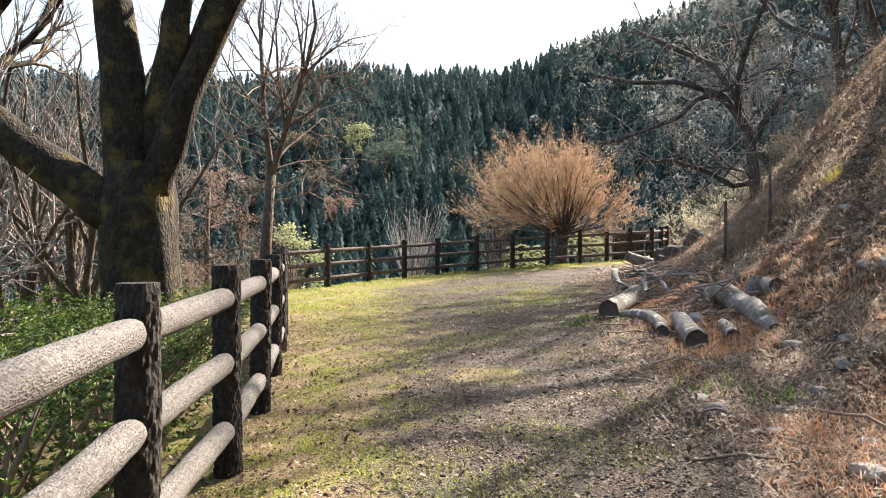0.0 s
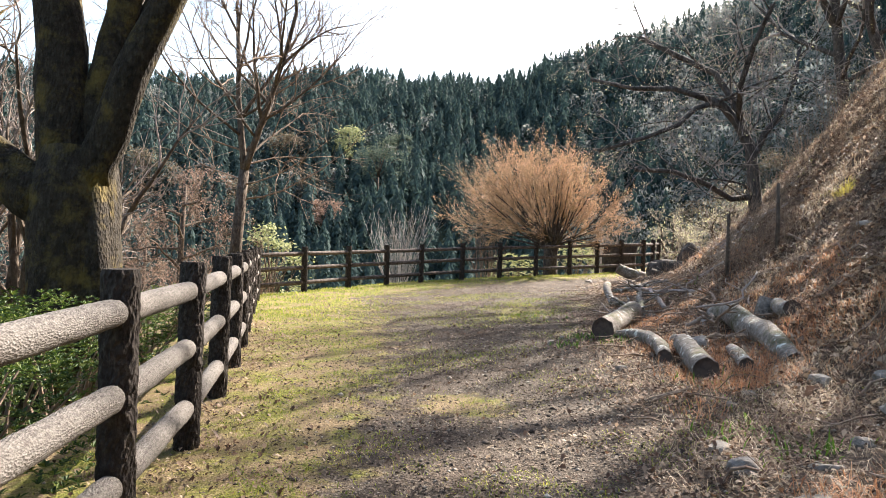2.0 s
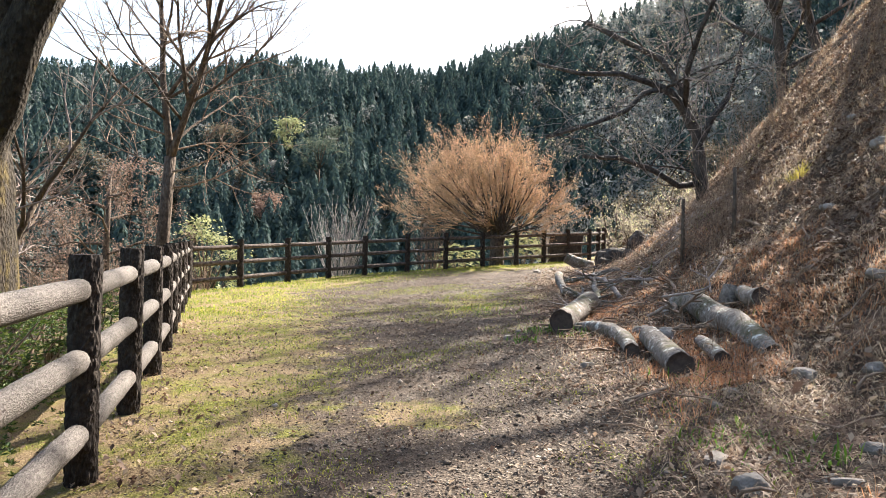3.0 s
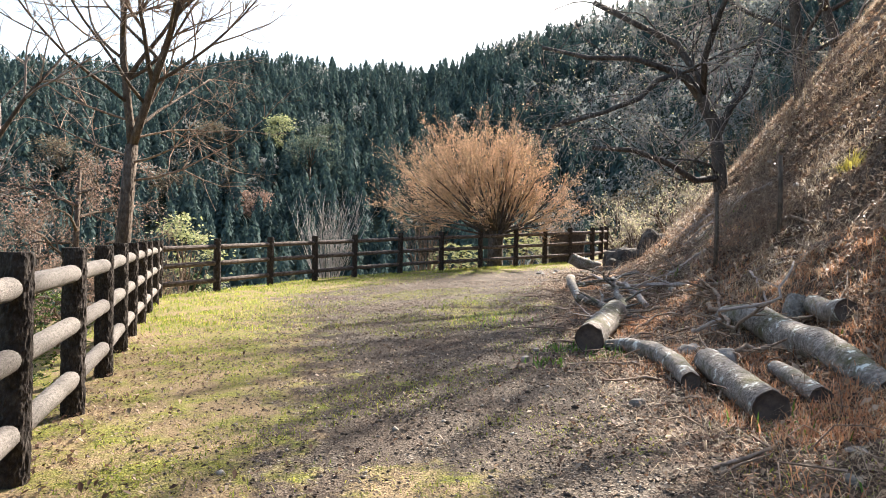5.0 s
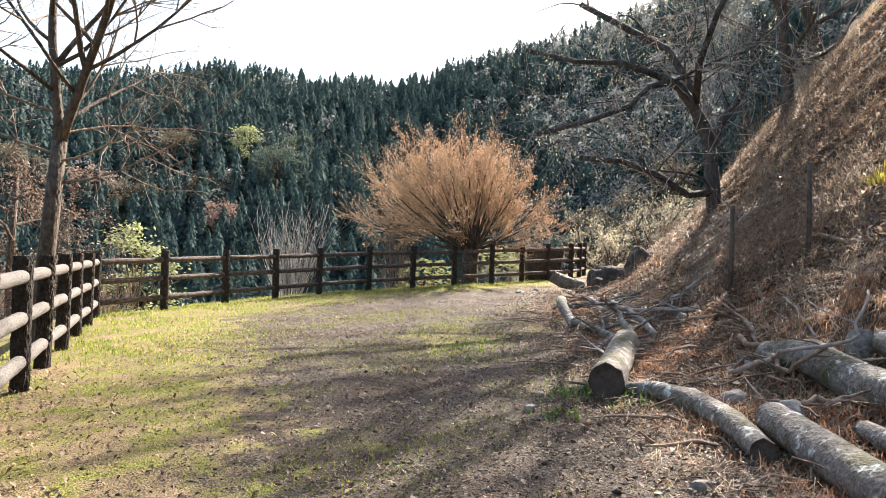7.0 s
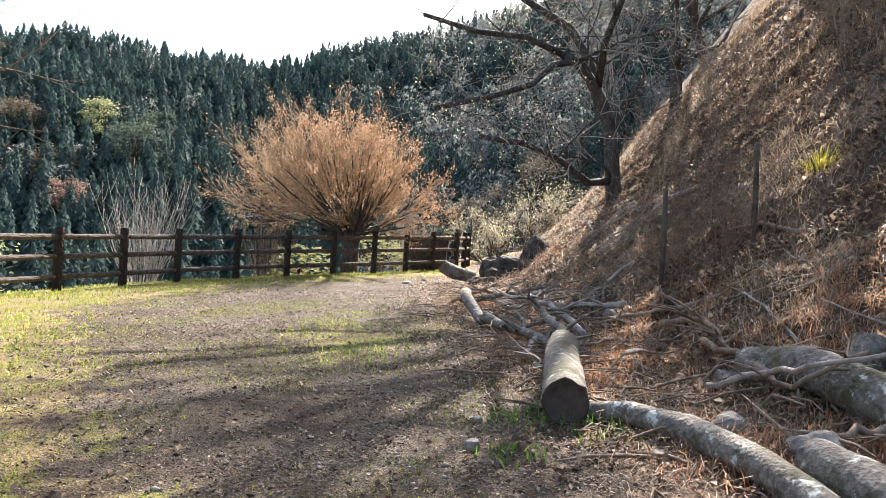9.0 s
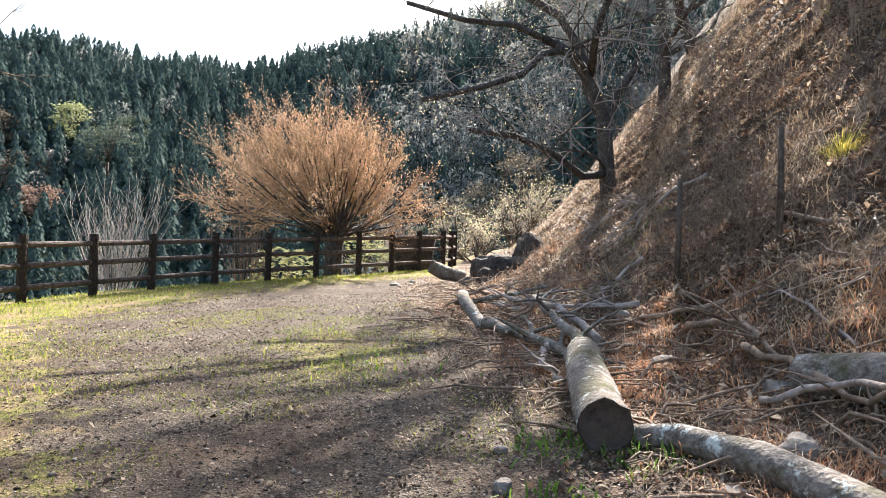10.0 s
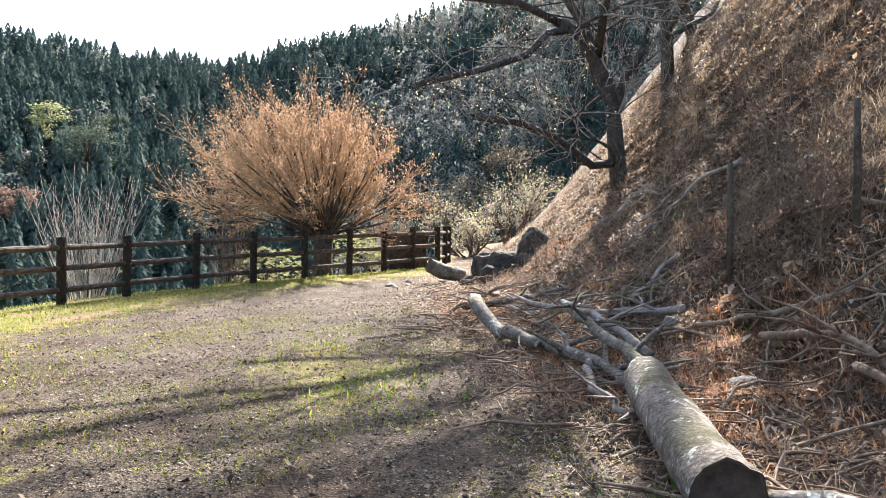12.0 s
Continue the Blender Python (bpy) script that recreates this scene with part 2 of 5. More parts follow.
def mesh_from_arrays(name, verts, faces, mat, smooth=True):
    """A mesh from numpy arrays of vertices and equal-sided faces."""
    me = bpy.data.meshes.new(name)
    k = faces.shape[1]
    me.vertices.add(len(verts))
    me.vertices.foreach_set("co", np.ascontiguousarray(verts, dtype=np.float32).ravel())
    me.loops.add(faces.size)
    me.loops.foreach_set("vertex_index", np.ascontiguousarray(faces, dtype=np.int32).ravel())
    me.polygons.add(len(faces))
    me.polygons.foreach_set("loop_start", np.arange(0, faces.size, k, dtype=np.int32))
    me.update(calc_edges=True)
    me.validate()
    if smooth:
        me.shade_smooth()
    me.materials.append(mat)
    return me


# ---------- the lie of the land ----------
NEAR = [(-0.10, -0.90), (-0.48, 0.68), (-0.82, 2.12), (-1.04, 3.52), (-1.39, 5.0), (-1.79, 6.47), (-2.22, 7.93), (-2.67, 9.37), (-3.13, 10.74),
        (-3.58, 12.05), (-4.02, 13.42), (-4.50, 14.86), (-4.92, 16.2), (-5.42, 17.65)]       # posts of the side fence
FAR = [(-4.56, 18.94), (-3.70, 20.52), (-2.76, 21.75), (-1.82, 22.96), (-0.54, 24.05), (0.74, 24.97), (2.05, 25.73),
       (3.30, 26.25), (4.37, 26.80), (5.36, 27.40), (6.33, 28.05), (6.95, 29.3), (7.45, 30.5)]
RIM = [(1.55, -8.0)] + NEAR[::2] + NEAR[-1:] + FAR + [(9.0, 34.0), (13.0, 42.0), (22.0, 60.0), (60.0, 120.0)]
TOE_Y = [-20, 0, 6, 10, 15, 20, 25, 30, 40, 60, 120]
TOE_X = [2.0, 2.1, 2.2, 2.3, 2.8, 3.9, 5.6, 7.6, 12, 22, 60]
RIDGE_AZ = [-180, -60, -30, -22, -14, -5, -1, 4.5, 9, 14, 20, 30, 60, 180]
RIDGE_Z = [40, 48, 67, 71, 79, 78, 76, 89, 98, 107, 122, 138, 130, 60]


def softplus(u, w):
    return w * np.logaddexp(0, u / w)


def smooth01(t):
    t = np.clip(t, 0, 1)
    return t * t * (3 - 2 * t)


def rim_distance(x, y):
    """Metres past the terrace's rim (negative inside)."""
    best = np.full(np.shape(x), 1e9)
    sign = np.full(np.shape(x), -1.0)
    for (ax, ay), (bx, by) in zip(RIM[:-1], RIM[1:]):
        dx, dy = bx - ax, by - ay
        t = np.clip(((x - ax) * dx + (y - ay) * dy) / (dx * dx + dy * dy), 0, 1)
        px, py = x - ax - t * dx, y - ay - t * dy
        d = np.hypot(px, py)
        s = np.where(dx * (y - ay) - dy * (x - ax) > 0, 1.0, -1.0)
        closer = d < best - 1e-6
        sign = np.where(closer, s, sign)
        best = np.where(closer, d, best)
    return best * sign


def wobble(x, y, f, seed=0.0):
    """Cheap smooth unevenness between -1 and 1."""
    return (np.sin(x * f + seed) * np.cos(y * f * 1.13 - seed * 2) + 0.6 * np.sin(x * f * 2.3 - y * f * 1.7 + seed * 3)
            + 0.4 * np.cos(y * f * 3.1 + x * f * 2.9 + seed)) / 2.0


def land(x, y):
    x, y = np.asarray(x, float), np.asarray(y, float)
    z = 0.05 * np.clip(x, -12, 30) + 0.0145 * np.clip(y, -20, 60)
    u = x - np.interp(y, TOE_Y, TOE_X)
    bank = 0.75 * softplus(u - 1.25, 0.35) + 0.45 * softplus(u - 3.6, 0.5)
    bank = np.minimum(bank, 26 + 0.02 * u)
    rough = np.clip(u / 1.5, 0, 1)
    z = z + smooth01((u - 1.6) / 2.5) * (0.22 * wobble(x, y, 0.95, 6.0) + 0.1 * wobble(x, y, 2.6, 7.0))
    z = z + bank + rough * (0.11 * wobble(x, y, 1.7, 1.0) + 0.07 * wobble(x, y, 4.3, 2.0) + 0.04 * wobble(x, y, 9.1, 3.0)) + 0.012 * wobble(x, y, 1.9, 4.0)
    d = rim_distance(x, y)
    drop = 0.62 * softplus(d - 1.6, 0.5)
    drop = np.minimum(drop, 34 - 6 * np.exp(-d / 60)) * np.where(d > 0, 1, 0) + np.where(d > 0, 0, drop)
    z = z - drop * (1 - smooth01((u - 3) / 10) * 0.6)
    r, az = np.hypot(x, y), np.degrees(np.arctan2(x, y))
    top = np.interp(az, RIDGE_AZ, RIDGE_Z)
    m = smooth01((r - 75) / 300.0)
    back = smooth01((r - 380) / 400.0)
    far = smooth01((r - 60) / 40)
    hill = (-32 + (top + 32) * (0.35 * m + 0.65 * np.clip((r - 80) / 270.0, 0, 1))) * (1 - back) + back * (top * 0.4) + 3.0 * wobble(x, y, 0.03, 2.0)
    return z * (1 - far) + hill * far


def graded(lo, hi, a, b, step):
    """Even steps from a to b, growing ones out to lo and hi."""
    mid = list(np.arange(a, b + 1e-6, step))
    out, s, p = [], step, mid[-1]
    while p < hi:
        s *= 1.13
        p += s
        out.append(p)
    back, s, p = [], step, mid[0]
    while p > lo:
        s *= 1.13
        p -= s
        back.append(p)
    return np.array(back[::-1] + mid + out)


def build_ground():
    xs, ys = graded(-1400, 1400, -7, 9, 0.09), graded(-600, 1600, -1.5, 31, 0.11)
    gx, gy = np.meshgrid(xs, ys)
    gz = land(gx, gy)
    nx, ny = len(xs), len(ys)
    i = np.arange(nx * ny).reshape(ny, nx)
    faces = np.stack([i[:-1, :-1], i[:-1, 1:], i[1:, 1:], i[1:, :-1]], -1).reshape(-1, 4)
    me = mesh_from_arrays("ground", np.stack([gx, gy, gz], -1).reshape(-1, 3), faces, M_GROUND)
    x, y = gx.ravel(), gy.ravel()
    u = x - np.interp(y, TOE_Y, TOE_X)
    d = rim_distance(x, y)
    grass = grass_amount(x, y)
    litter = np.clip((u + 0.9) / 1.1, 0, 1) * 0.9
    forest = smooth01((d - 6) / 10)
    for key, value in (("grass", grass), ("litter", litter), ("forest", forest)):
        me.attributes.new(key, "FLOAT", "POINT").data.foreach_set("value", value.astype(np.float32))
    tagged(part("ground", me, M_GROUND), "gravel clearing with yellow-green grass, bank and valley", "ground", kind="structure")


def grass_amount(x, y):
    """How much grass grows at a place: a wide strip along the fences, thin tongues across the track."""
    d = -rim_distance(x, y)
    strip = 1.15 - np.clip(d - 0.2, 0, 9) / np.interp(y, [0, 5, 8, 10, 13, 16, 20, 25, 28], [1.1, 1.35, 2.2, 2.8, 3.0, 3.4, 3.9, 3.0, 2.6])
    tongue = 0.8 * np.exp(-((x - 0.45) / 0.6) ** 2 - ((y - 6.2) / 0.6) ** 2) + 0.6 * np.exp(-((x - 1.1) / 1.1) ** 2 - ((y - 13.6) / 2.3) ** 2) + 0.5 * np.exp(-((x + 0.6) / 0.6) ** 2 - ((y - 9.8) / 1.0) ** 2) + 0.45 * np.exp(-((x - 0.3) / 0.5) ** 2 - ((y - 8.6) / 0.5) ** 2)
    return np.clip(np.maximum(strip, tongue), 0, 1)


def lz(x, y):
    return float(land(np.array([x]), np.array([y]))[0])


build_ground()


# ---------- fences ----------
POST_H, POST_R = 1.25, 0.085


def post_mesh(name, mat):
    """A round post with deep, wavering bark ridges."""
    g = Geo()
    rows, sides = 64, 40
    for i in range(rows + 1):
        z = -0.25 + (POST_H + 0.25) * i / rows
        for k in range(sides):
            t = 2 * math.pi * k / sides
            w = noise.noise(Vector((math.cos(t) * 3.5, math.sin(t) * 3.5, z * 1.6)))
            ridge = abs(noise.noise(Vector((math.cos(t) * 6 + w, math.sin(t) * 6 + w, z * 13))))
            r = POST_R * (1.02 - 0.16 * max(0.0, 0.35 - ridge) / 0.35 * 0.8 + 0.03 * w)
            if i == rows:
                r *= 0.94
            g.v.append((math.cos(t) * r, math.sin(t) * r, z))
    for i in range(rows):
        for k in range(sides):
            a, b = i * sides + k, i * sides + (k + 1) % sides
            g.f.append((a, b, b + sides, a + sides))
    g.f.append(tuple(rows * sides + k for k in range(sides)))
    return g.mesh(name, mat, False)


def rail_mesh(name, mat, radius, length, seed):
    g = Geo()
    rows, sides = 26, 16
    for i in range(rows + 1):
        f = i / rows
        end = min(f, 1 - f) * length
        taper = 0.6 + 0.4 * min(1.0, end / 0.07) ** 0.5
        for k in range(sides):
            t = 2 * math.pi * k / sides
            n1 = noise.noise(Vector((math.cos(t) * 2, math.sin(t) * 2 + seed, f * length * 3)))
            n2 = noise.noise(Vector((math.cos(t) * 6, math.sin(t) * 6 + seed, f * length * 13)))
            r = radius * taper * (1 + 0.05 * n1 + 0.06 * n2)
            g.v.append((math.cos(t) * r, math.sin(t) * r, f * length))
    for i in range(rows):
        for k in range(sides):
            a, b = i * sides + k, i * sides + (k + 1) % sides
            g.f.append((a, b, b + sides, a + sides))
    g.f.append(tuple(reversed(range(sides))))
    g.f.append(tuple(rows * sides + k for k in range(sides)))
    return g.mesh(name, mat, True)


def fence(name, places, rail_mat, label, rail_r):
    base = new(name)
    base.location = (places[0][0], places[0][1], lz(*places[0]))
    tagged(base, label, "fence")
    here = base.location.copy()
    post = post_mesh("post", M_POST)
    rng = random.Random(7)
    tops = []
    for x, y in places:
        ob = part("post", post, M_POST, base)
        z = lz(x, y)
        ob.matrix_basis = pose(x - here.x, y - here.y, z - here.z, rng.uniform(-.6, .6), rng.uniform(-.6, .6), rng.uniform(0, 360))
        tops.append(Vector((x, y, z)) - here)
    for a, b in zip(tops[:-1], tops[1:]):
        for h in (1.06, 0.68, 0.28):
            p, q = a + Vector((0, 0, h)), b + Vector((0, 0, h))
            d = (q - p)
            rail = part("rail", rail_mesh("rail", rail_mat, rail_r, d.length - POST_R * 0.9, rng.uniform(0, 50)), rail_mat, base)
            rail.matrix_basis = Matrix.Translation(p + d.normalized() * POST_R * 0.45) @ d.to_track_quat("Z", "Y").to_matrix().to_4x4()
    return base


fence("log_fence", NEAR, M_RAIL, "log-style fence with dark bark posts and pale rails", 0.065)
fence("log_fence", [NEAR[-1]] + FAR, M_RAIL_DARK, "dark brown log-style fence along the valley edge", 0.055)


# ---------- trees ----------
class Tree:
    """Grows a bare tree: stems, twigs and leaf points, as separate meshes."""
    def __init__(self, seed, twig_level, sides=(12, 8, 6, 4, 3, 3)):
        self.rng = random.Random(seed)
        self.stem, self.twig, self.leaf = Geo(), Geo(), Geo()
        self.twig_level, self.sides, self.tips = twig_level, sides, []

    def jitter(self, d, amount):
        r = self.rng
        return (d + Vector((r.gauss(0, amount), r.gauss(0, amount), r.gauss(0, amount)))).normalized()

    def limb(self, p, d, length, r0, level, spec):
        """spec: per level (children, spread, length ratio, wander, lift, taper)."""
        rng = self.rng
        kids, spread, ratio, wander, lift, taper = spec[min(level, len(spec) - 1)]
        n = max(3, 9 - level * 2) if level < 3 else 3
        pts, dirs = [p.copy()], [d.copy()]
        for i in range(n):
            d = self.jitter(d, wander)
            d = (d + Vector((0, 0, lift))).normalized()
            p = p + d * (length / n)
            pts.append(p.copy())
            dirs.append(d.copy())
        rad = [max(r0 * (1 - (1 - taper) * i / n), 0.0022) for i in range(n + 1)]
        (self.twig if level >= self.twig_level else self.stem).tube(pts, rad, self.sides[min(level, len(self.sides) - 1)], level < 2)
        if level >= len(spec) - 1:
            self.tips += [(q, e) for q, e in zip(pts[1:], dirs[1:])]
            return pts
        count = max(1, int(round(kids * rng.uniform(0.8, 1.2))))
        turn = rng.uniform(0, 6.28)
        for k in range(count):
            f = rng.uniform(0.3, 1.0) if k else 1.0
            i = min(n, max(1, int(round(f * n))))
            turn += 2.4
            e = dirs[i]
            side = e.cross(Vector((math.cos(turn), math.sin(turn), 0.3))).normalized()
            q = (e * math.cos(spread) + side * math.sin(spread)).normalized() if k else e
            q = self.jitter(q, 0.12)
            self.limb(pts[i], q, length * ratio * rng.uniform(0.7, 1.15) * (1.15 - 0.45 * f if k else 0.9), rad[i] * (0.72 if k else 0.95), level + 1, spec)
        return pts

    def leaves(self, per_tip, size, aspect=0.5, droop=0.0, scatter=0.05):
        rng = self.rng
        for p, d in self.tips:
            for _ in range(per_tip if per_tip >= 1 else (1 if rng.random() < per_tip else 0)):
                e = self.jitter(d, 0.7)
                e = (e - Vector((0, 0, droop))).normalized()
                q = p + Vector((rng.gauss(0, scatter), rng.gauss(0, scatter), rng.gauss(0, scatter)))
                s = size * rng.uniform(0.6, 1.3)
                self.leaf.leaf(q, e, self.jitter(Vector((0, 0, 1)), 0.5), s, s * aspect)

    def finish(self, name, place, label, bark, twig_mat, leaf_mat=None):
        base = new(name)
        base.location = place
        tagged(base, label, "tree" if "tree" in name else "shrub")
        if self.stem.v:
            part("trunk", self.stem, bark, base)
        if self.twig.v:
            part("crown", self.twig, twig_mat, base)
        if leaf_mat and self.leaf.v:
            part("foliage", self.leaf, leaf_mat, base, smooth=False)
        return base


def big_tree():
    t = Tree(3, 3)
    V = Vector
    t.stem.tube([V((0, 0, -1.2)), V((0, 0, 0.0)), V((0.0, 0, 0.7)), V((-0.02, 0, 1.5)), V((-0.03, 0, 2.1)), V((-0.04, 0, 2.6))], [0.62, 0.5, 0.46, 0.45, 0.43, 0.36], 28, True, 0.2)
    t.stem.tube([V((0.3, -0.16, -1.0)), V((0.3, -0.16, 0.3)), V((0.27, -0.15, 1.3)), V((0.22, -0.12, 2.3))], [0.3, 0.2, 0.18, 0.15], 16, True, 0.2)
    stems = (((-0.16, 0, 2.2), (-0.25, 0.02, 3.3), (-0.38, 0.05, 4.6), (-0.75, 0.1, 6.2), (-1.2, 0.2, 8.0), 0.27),
             ((0.06, 0.12, 2.3), (0.16, 0.2, 3.5), (0.32, 0.3, 4.7), (0.45, 0.4, 6.3), (0.5, 0.5, 8.4), 0.2),
             ((0.12, 0.15, 2.6), (0.34, 0.3, 3.6), (0.66, 0.5, 4.7), (1.0, 0.7, 6.4), (1.5, 1.0, 8.2), 0.13),
             ((0.13, -0.1, 2.1), (0.58, -0.1, 3.35), (1.18, -0.1, 4.6), (1.85, -0.1, 6.0), (2.7, -0.2, 7.6), 0.19),
             ((-0.2, -0.1, 1.95), (-1.1, -0.2, 2.6), (-1.95, -0.3, 3.25), (-2.9, -0.4, 4.1), (-4.0, -0.5, 5.3), 0.25))
    spec = [(3, 0.5, 0.62, 0.08, 0.05, 0.5), (5, 0.6, 0.6, 0.12, 0.05, 0.5), (6, 0.65, 0.55, 0.14, 0.06, 0.4), (5, 0.7, 0.55, 0.16, 0.05, 0.4), (3, 0.7, 0.5, 0.18, 0.0, 0.5)]
    for *pts, r in stems:
        line = [V(p) for p in pts]
        fine = []
        for i in range(len(line) - 1):
            a, b = line[i], line[i + 1]
            for k in range(4):
                fine.append(a.lerp(b, k / 4) + V((t.rng.gauss(0, 0.015), t.rng.gauss(0, 0.015), 0)))
        fine.append(line[-1])
        n = len(fine)
        rad = [r * (1.12 - 0.7 * i / n) for i in range(n)]
        t.stem.tube(fine, rad, 16, True, 0.16)
        for i in range(9, n):
            if t.rng.random() < 0.75:
                a = t.rng.uniform(0, 6.28)
                t.limb(fine[i], V((math.cos(a), math.sin(a), 0.7)).normalized(), 2.4 * t.rng.uniform(0.7, 1.1), rad[i] * 0.4, 1, spec)
    return t.finish("tree", (-3.75, 7.45, lz(-3.75, 7.45)), "large mossy tree with several thick dark stems", M_BARK_BIG, M_TWIG)


def slender_tree():
    t = Tree(11, 2)
    spec = [(5, 0.55, 0.62, 0.05, 0.03, 0.5), (7, 0.62, 0.55, 0.08, 0.03, 0.35), (6, 0.7, 0.55, 0.12, 0.02, 0.4), (6, 0.7, 0.55, 0.14, 0.0, 0.4), (3, 0.7, 0.5, 0.16, 0.0, 0.5)]
    t.stem.tube([Vector((0, 0, -1.0)), Vector((0.05, 0, 1.2)), Vector((0.18, 0, 2.9))], [0.15, 0.12, 0.1], 10, True, 0.1)
    for d, l, r in (((-0.06, 0.05, 1), 3.4, 0.075), ((0.34, -0.1, 1), 3.4, 0.075)):
        e = Vector(d).normalized()
        top = t.limb(Vector((0.18, 0, 2.85)), e, l, r, 0, spec)
        for k in range(5):
            a = k * 2.5 + r * 20
            t.limb(top[1 + k], Vector((math.cos(a), math.sin(a), 0.75)).normalized(), 2.7, r * 0.42, 1, spec)
    for z, d, l in ((2.3, (1.0, 0.1, 0.05), 2.4), (2.6, (0.9, -0.3, 0.2), 2.2), (2.7, (-0.9, 0.3, 0.3), 2.2), (3.0, (0.6, 0.8, 0.2), 2.2), (3.3, (-1, -0.2, 0.3), 2.0)):
        t.limb(Vector((0.15, 0, z)), Vector(d).normalized(), l * 0.9, 0.022, 2, spec)
    return t.finish("tree", (-4.8, 14.4, lz(-4.8, 14.4)), "slender bare tree with a forked brown trunk", M_BARK, M_TWIG)


def orange_tree():
    """A low trunk from which a wide, lopsided fan of fine stems spreads, budding orange towards its outside."""
    t = Tree(21, 1)
    spec = [(6, 0.34, 0.5, 0.045, 0.012, 0.4), (5, 0.42, 0.55, 0.07, 0.02, 0.4), (6, 0.5, 0.55, 0.09, 0.03, 0.4), (3, 0.5, 0.5, 0.1, 0.02, 0.5)]
    t.stem.tube([Vector((0, 0, -1.6)), Vector((0, 0, 0.1)), Vector((0.02, 0, 0.7)), Vector((0.0, 0, 1.1))], [0.34, 0.27, 0.26, 0.3], 14, True, 0.2)
    rng = t.rng
    for k in range(60):
        a = k * 2.4
        e = radians(4 + 80 * (k + 0.5) / 60)
        d = Vector((math.cos(a) * math.cos(e), math.sin(a) * math.cos(e), math.sin(e)))
        reach = rng.uniform(2.2, 2.65) * (1.1 - 0.06 * math.sin(e)) * (1.0 - 0.14 * d.x)
        t.limb(Vector((math.cos(a) * 0.16, math.sin(a) * 0.16, 0.85 + 0.3 * rng.random())), (d + Vector((-0.2, 0, 0.04))).normalized(), reach, 0.042, 0, spec)
    t.tips = [(p, d) for p, d in t.tips if (p - Vector((-0.35, 0, 1.3))).length > 1.5]
    t.leaves(0.8, 0.05, 0.5, 0.0, 0.05)
    return t.finish("tree", (2.62, 26.7, lz(2.62, 26.7) + 0.15), "round spreading tree covered in orange buds", M_BARK_DARK, M_TWIG_GOLD, M_BUD)


def cherry_tree():
    t = Tree(33, 2)
    V = Vector
    spec = [(6, 0.75, 0.55, 0.13, 0.02, 0.4), (5, 0.75, 0.62, 0.15, 0.0, 0.35), (4, 0.75, 0.64, 0.17, -0.02, 0.4), (3, 0.8, 0.64, 0.18, -0.02, 0.4), (2, 0.8, 0.6, 0.18, -0.02, 0.5)]
    lines = (((0.25, 0, -0.8), (0.1, 0, 0.4), (0.0, 0, 1.2), (-0.1, 0, 1.9), (-0.45, 0, 2.5), (-0.85, -0.1, 2.9), (-1.3, -0.2, 3.05), 0.17),
             ((-0.1, 0, 1.9), (-0.3, 0.2, 2.6), (-0.5, 0.3, 3.2), (-0.9, 0.5, 3.9), (-1.8, 0.7, 4.4), (-2.9, 0.9, 5.0), 0.11),
             ((-1.0, -0.1, 3.0), (-1.6, -0.3, 2.8), (-2.1, -0.5, 2.3), (-3.0, -0.8, 1.9), (-4.2, -1.0, 1.5), 0.075),
             ((0.05, 0, 0.55), (-0.6, -0.2, 0.45), (-1.3, -0.4, 0.8), (-2.2, -0.5, 1.1), (-3.2, -0.7, 1.1), 0.085),
             ((0.0, 0, 1.6), (0.4, 0.3, 2.3), (0.9, 0.5, 2.9), (1.3, 0.8, 3.8), (1.5, 1.0, 4.8), 0.09),
             ((-0.4, 0, 2.5), (-0.6, -0.6, 3.3), (-0.5, -1.2, 4.2), (-0.3, -1.8, 5.0), 0.08),
             ((-1.3, -0.2, 3.05), (-2.2, -0.3, 3.3), (-3.2, -0.2, 3.3), (-4.3, 0.1, 3.6), 0.07))
    for *pts, r in lines:
        line = [V(p) for p in pts]
        n = len(line)
        t.stem.tube(line, [r * (1.05 - 0.55 * i / n) for i in range(n)], 9, True, 0.15)
        for i in range(2 if r > 0.1 else 1, n):
            for _ in range(2 if i % 2 else 1):
                a = t.rng.uniform(0, 6.28)
                along = (line[i] - line[i - 1]).normalized()
                d = (along * 0.6 + V((math.cos(a), math.sin(a), t.rng.uniform(-0.15, 0.7)))).normalized()
                t.limb(line[i].lerp(line[i - 1], t.rng.random()), d, t.rng.uniform(1.5, 2.5), r * 0.22, 1, spec)
    t.leaves(0.7, 0.036, 0.6, 0.2, 0.06)
    return t.finish("tree", (7.3, 19.4, lz(7.3, 19.4)), "leaning cherry tree with crooked dark limbs and pale buds", M_BARK_DARK, M_TWIG_GREY, M_BLOSSOM)


big_tree()
slender_tree()
orange_tree()
cherry_tree()


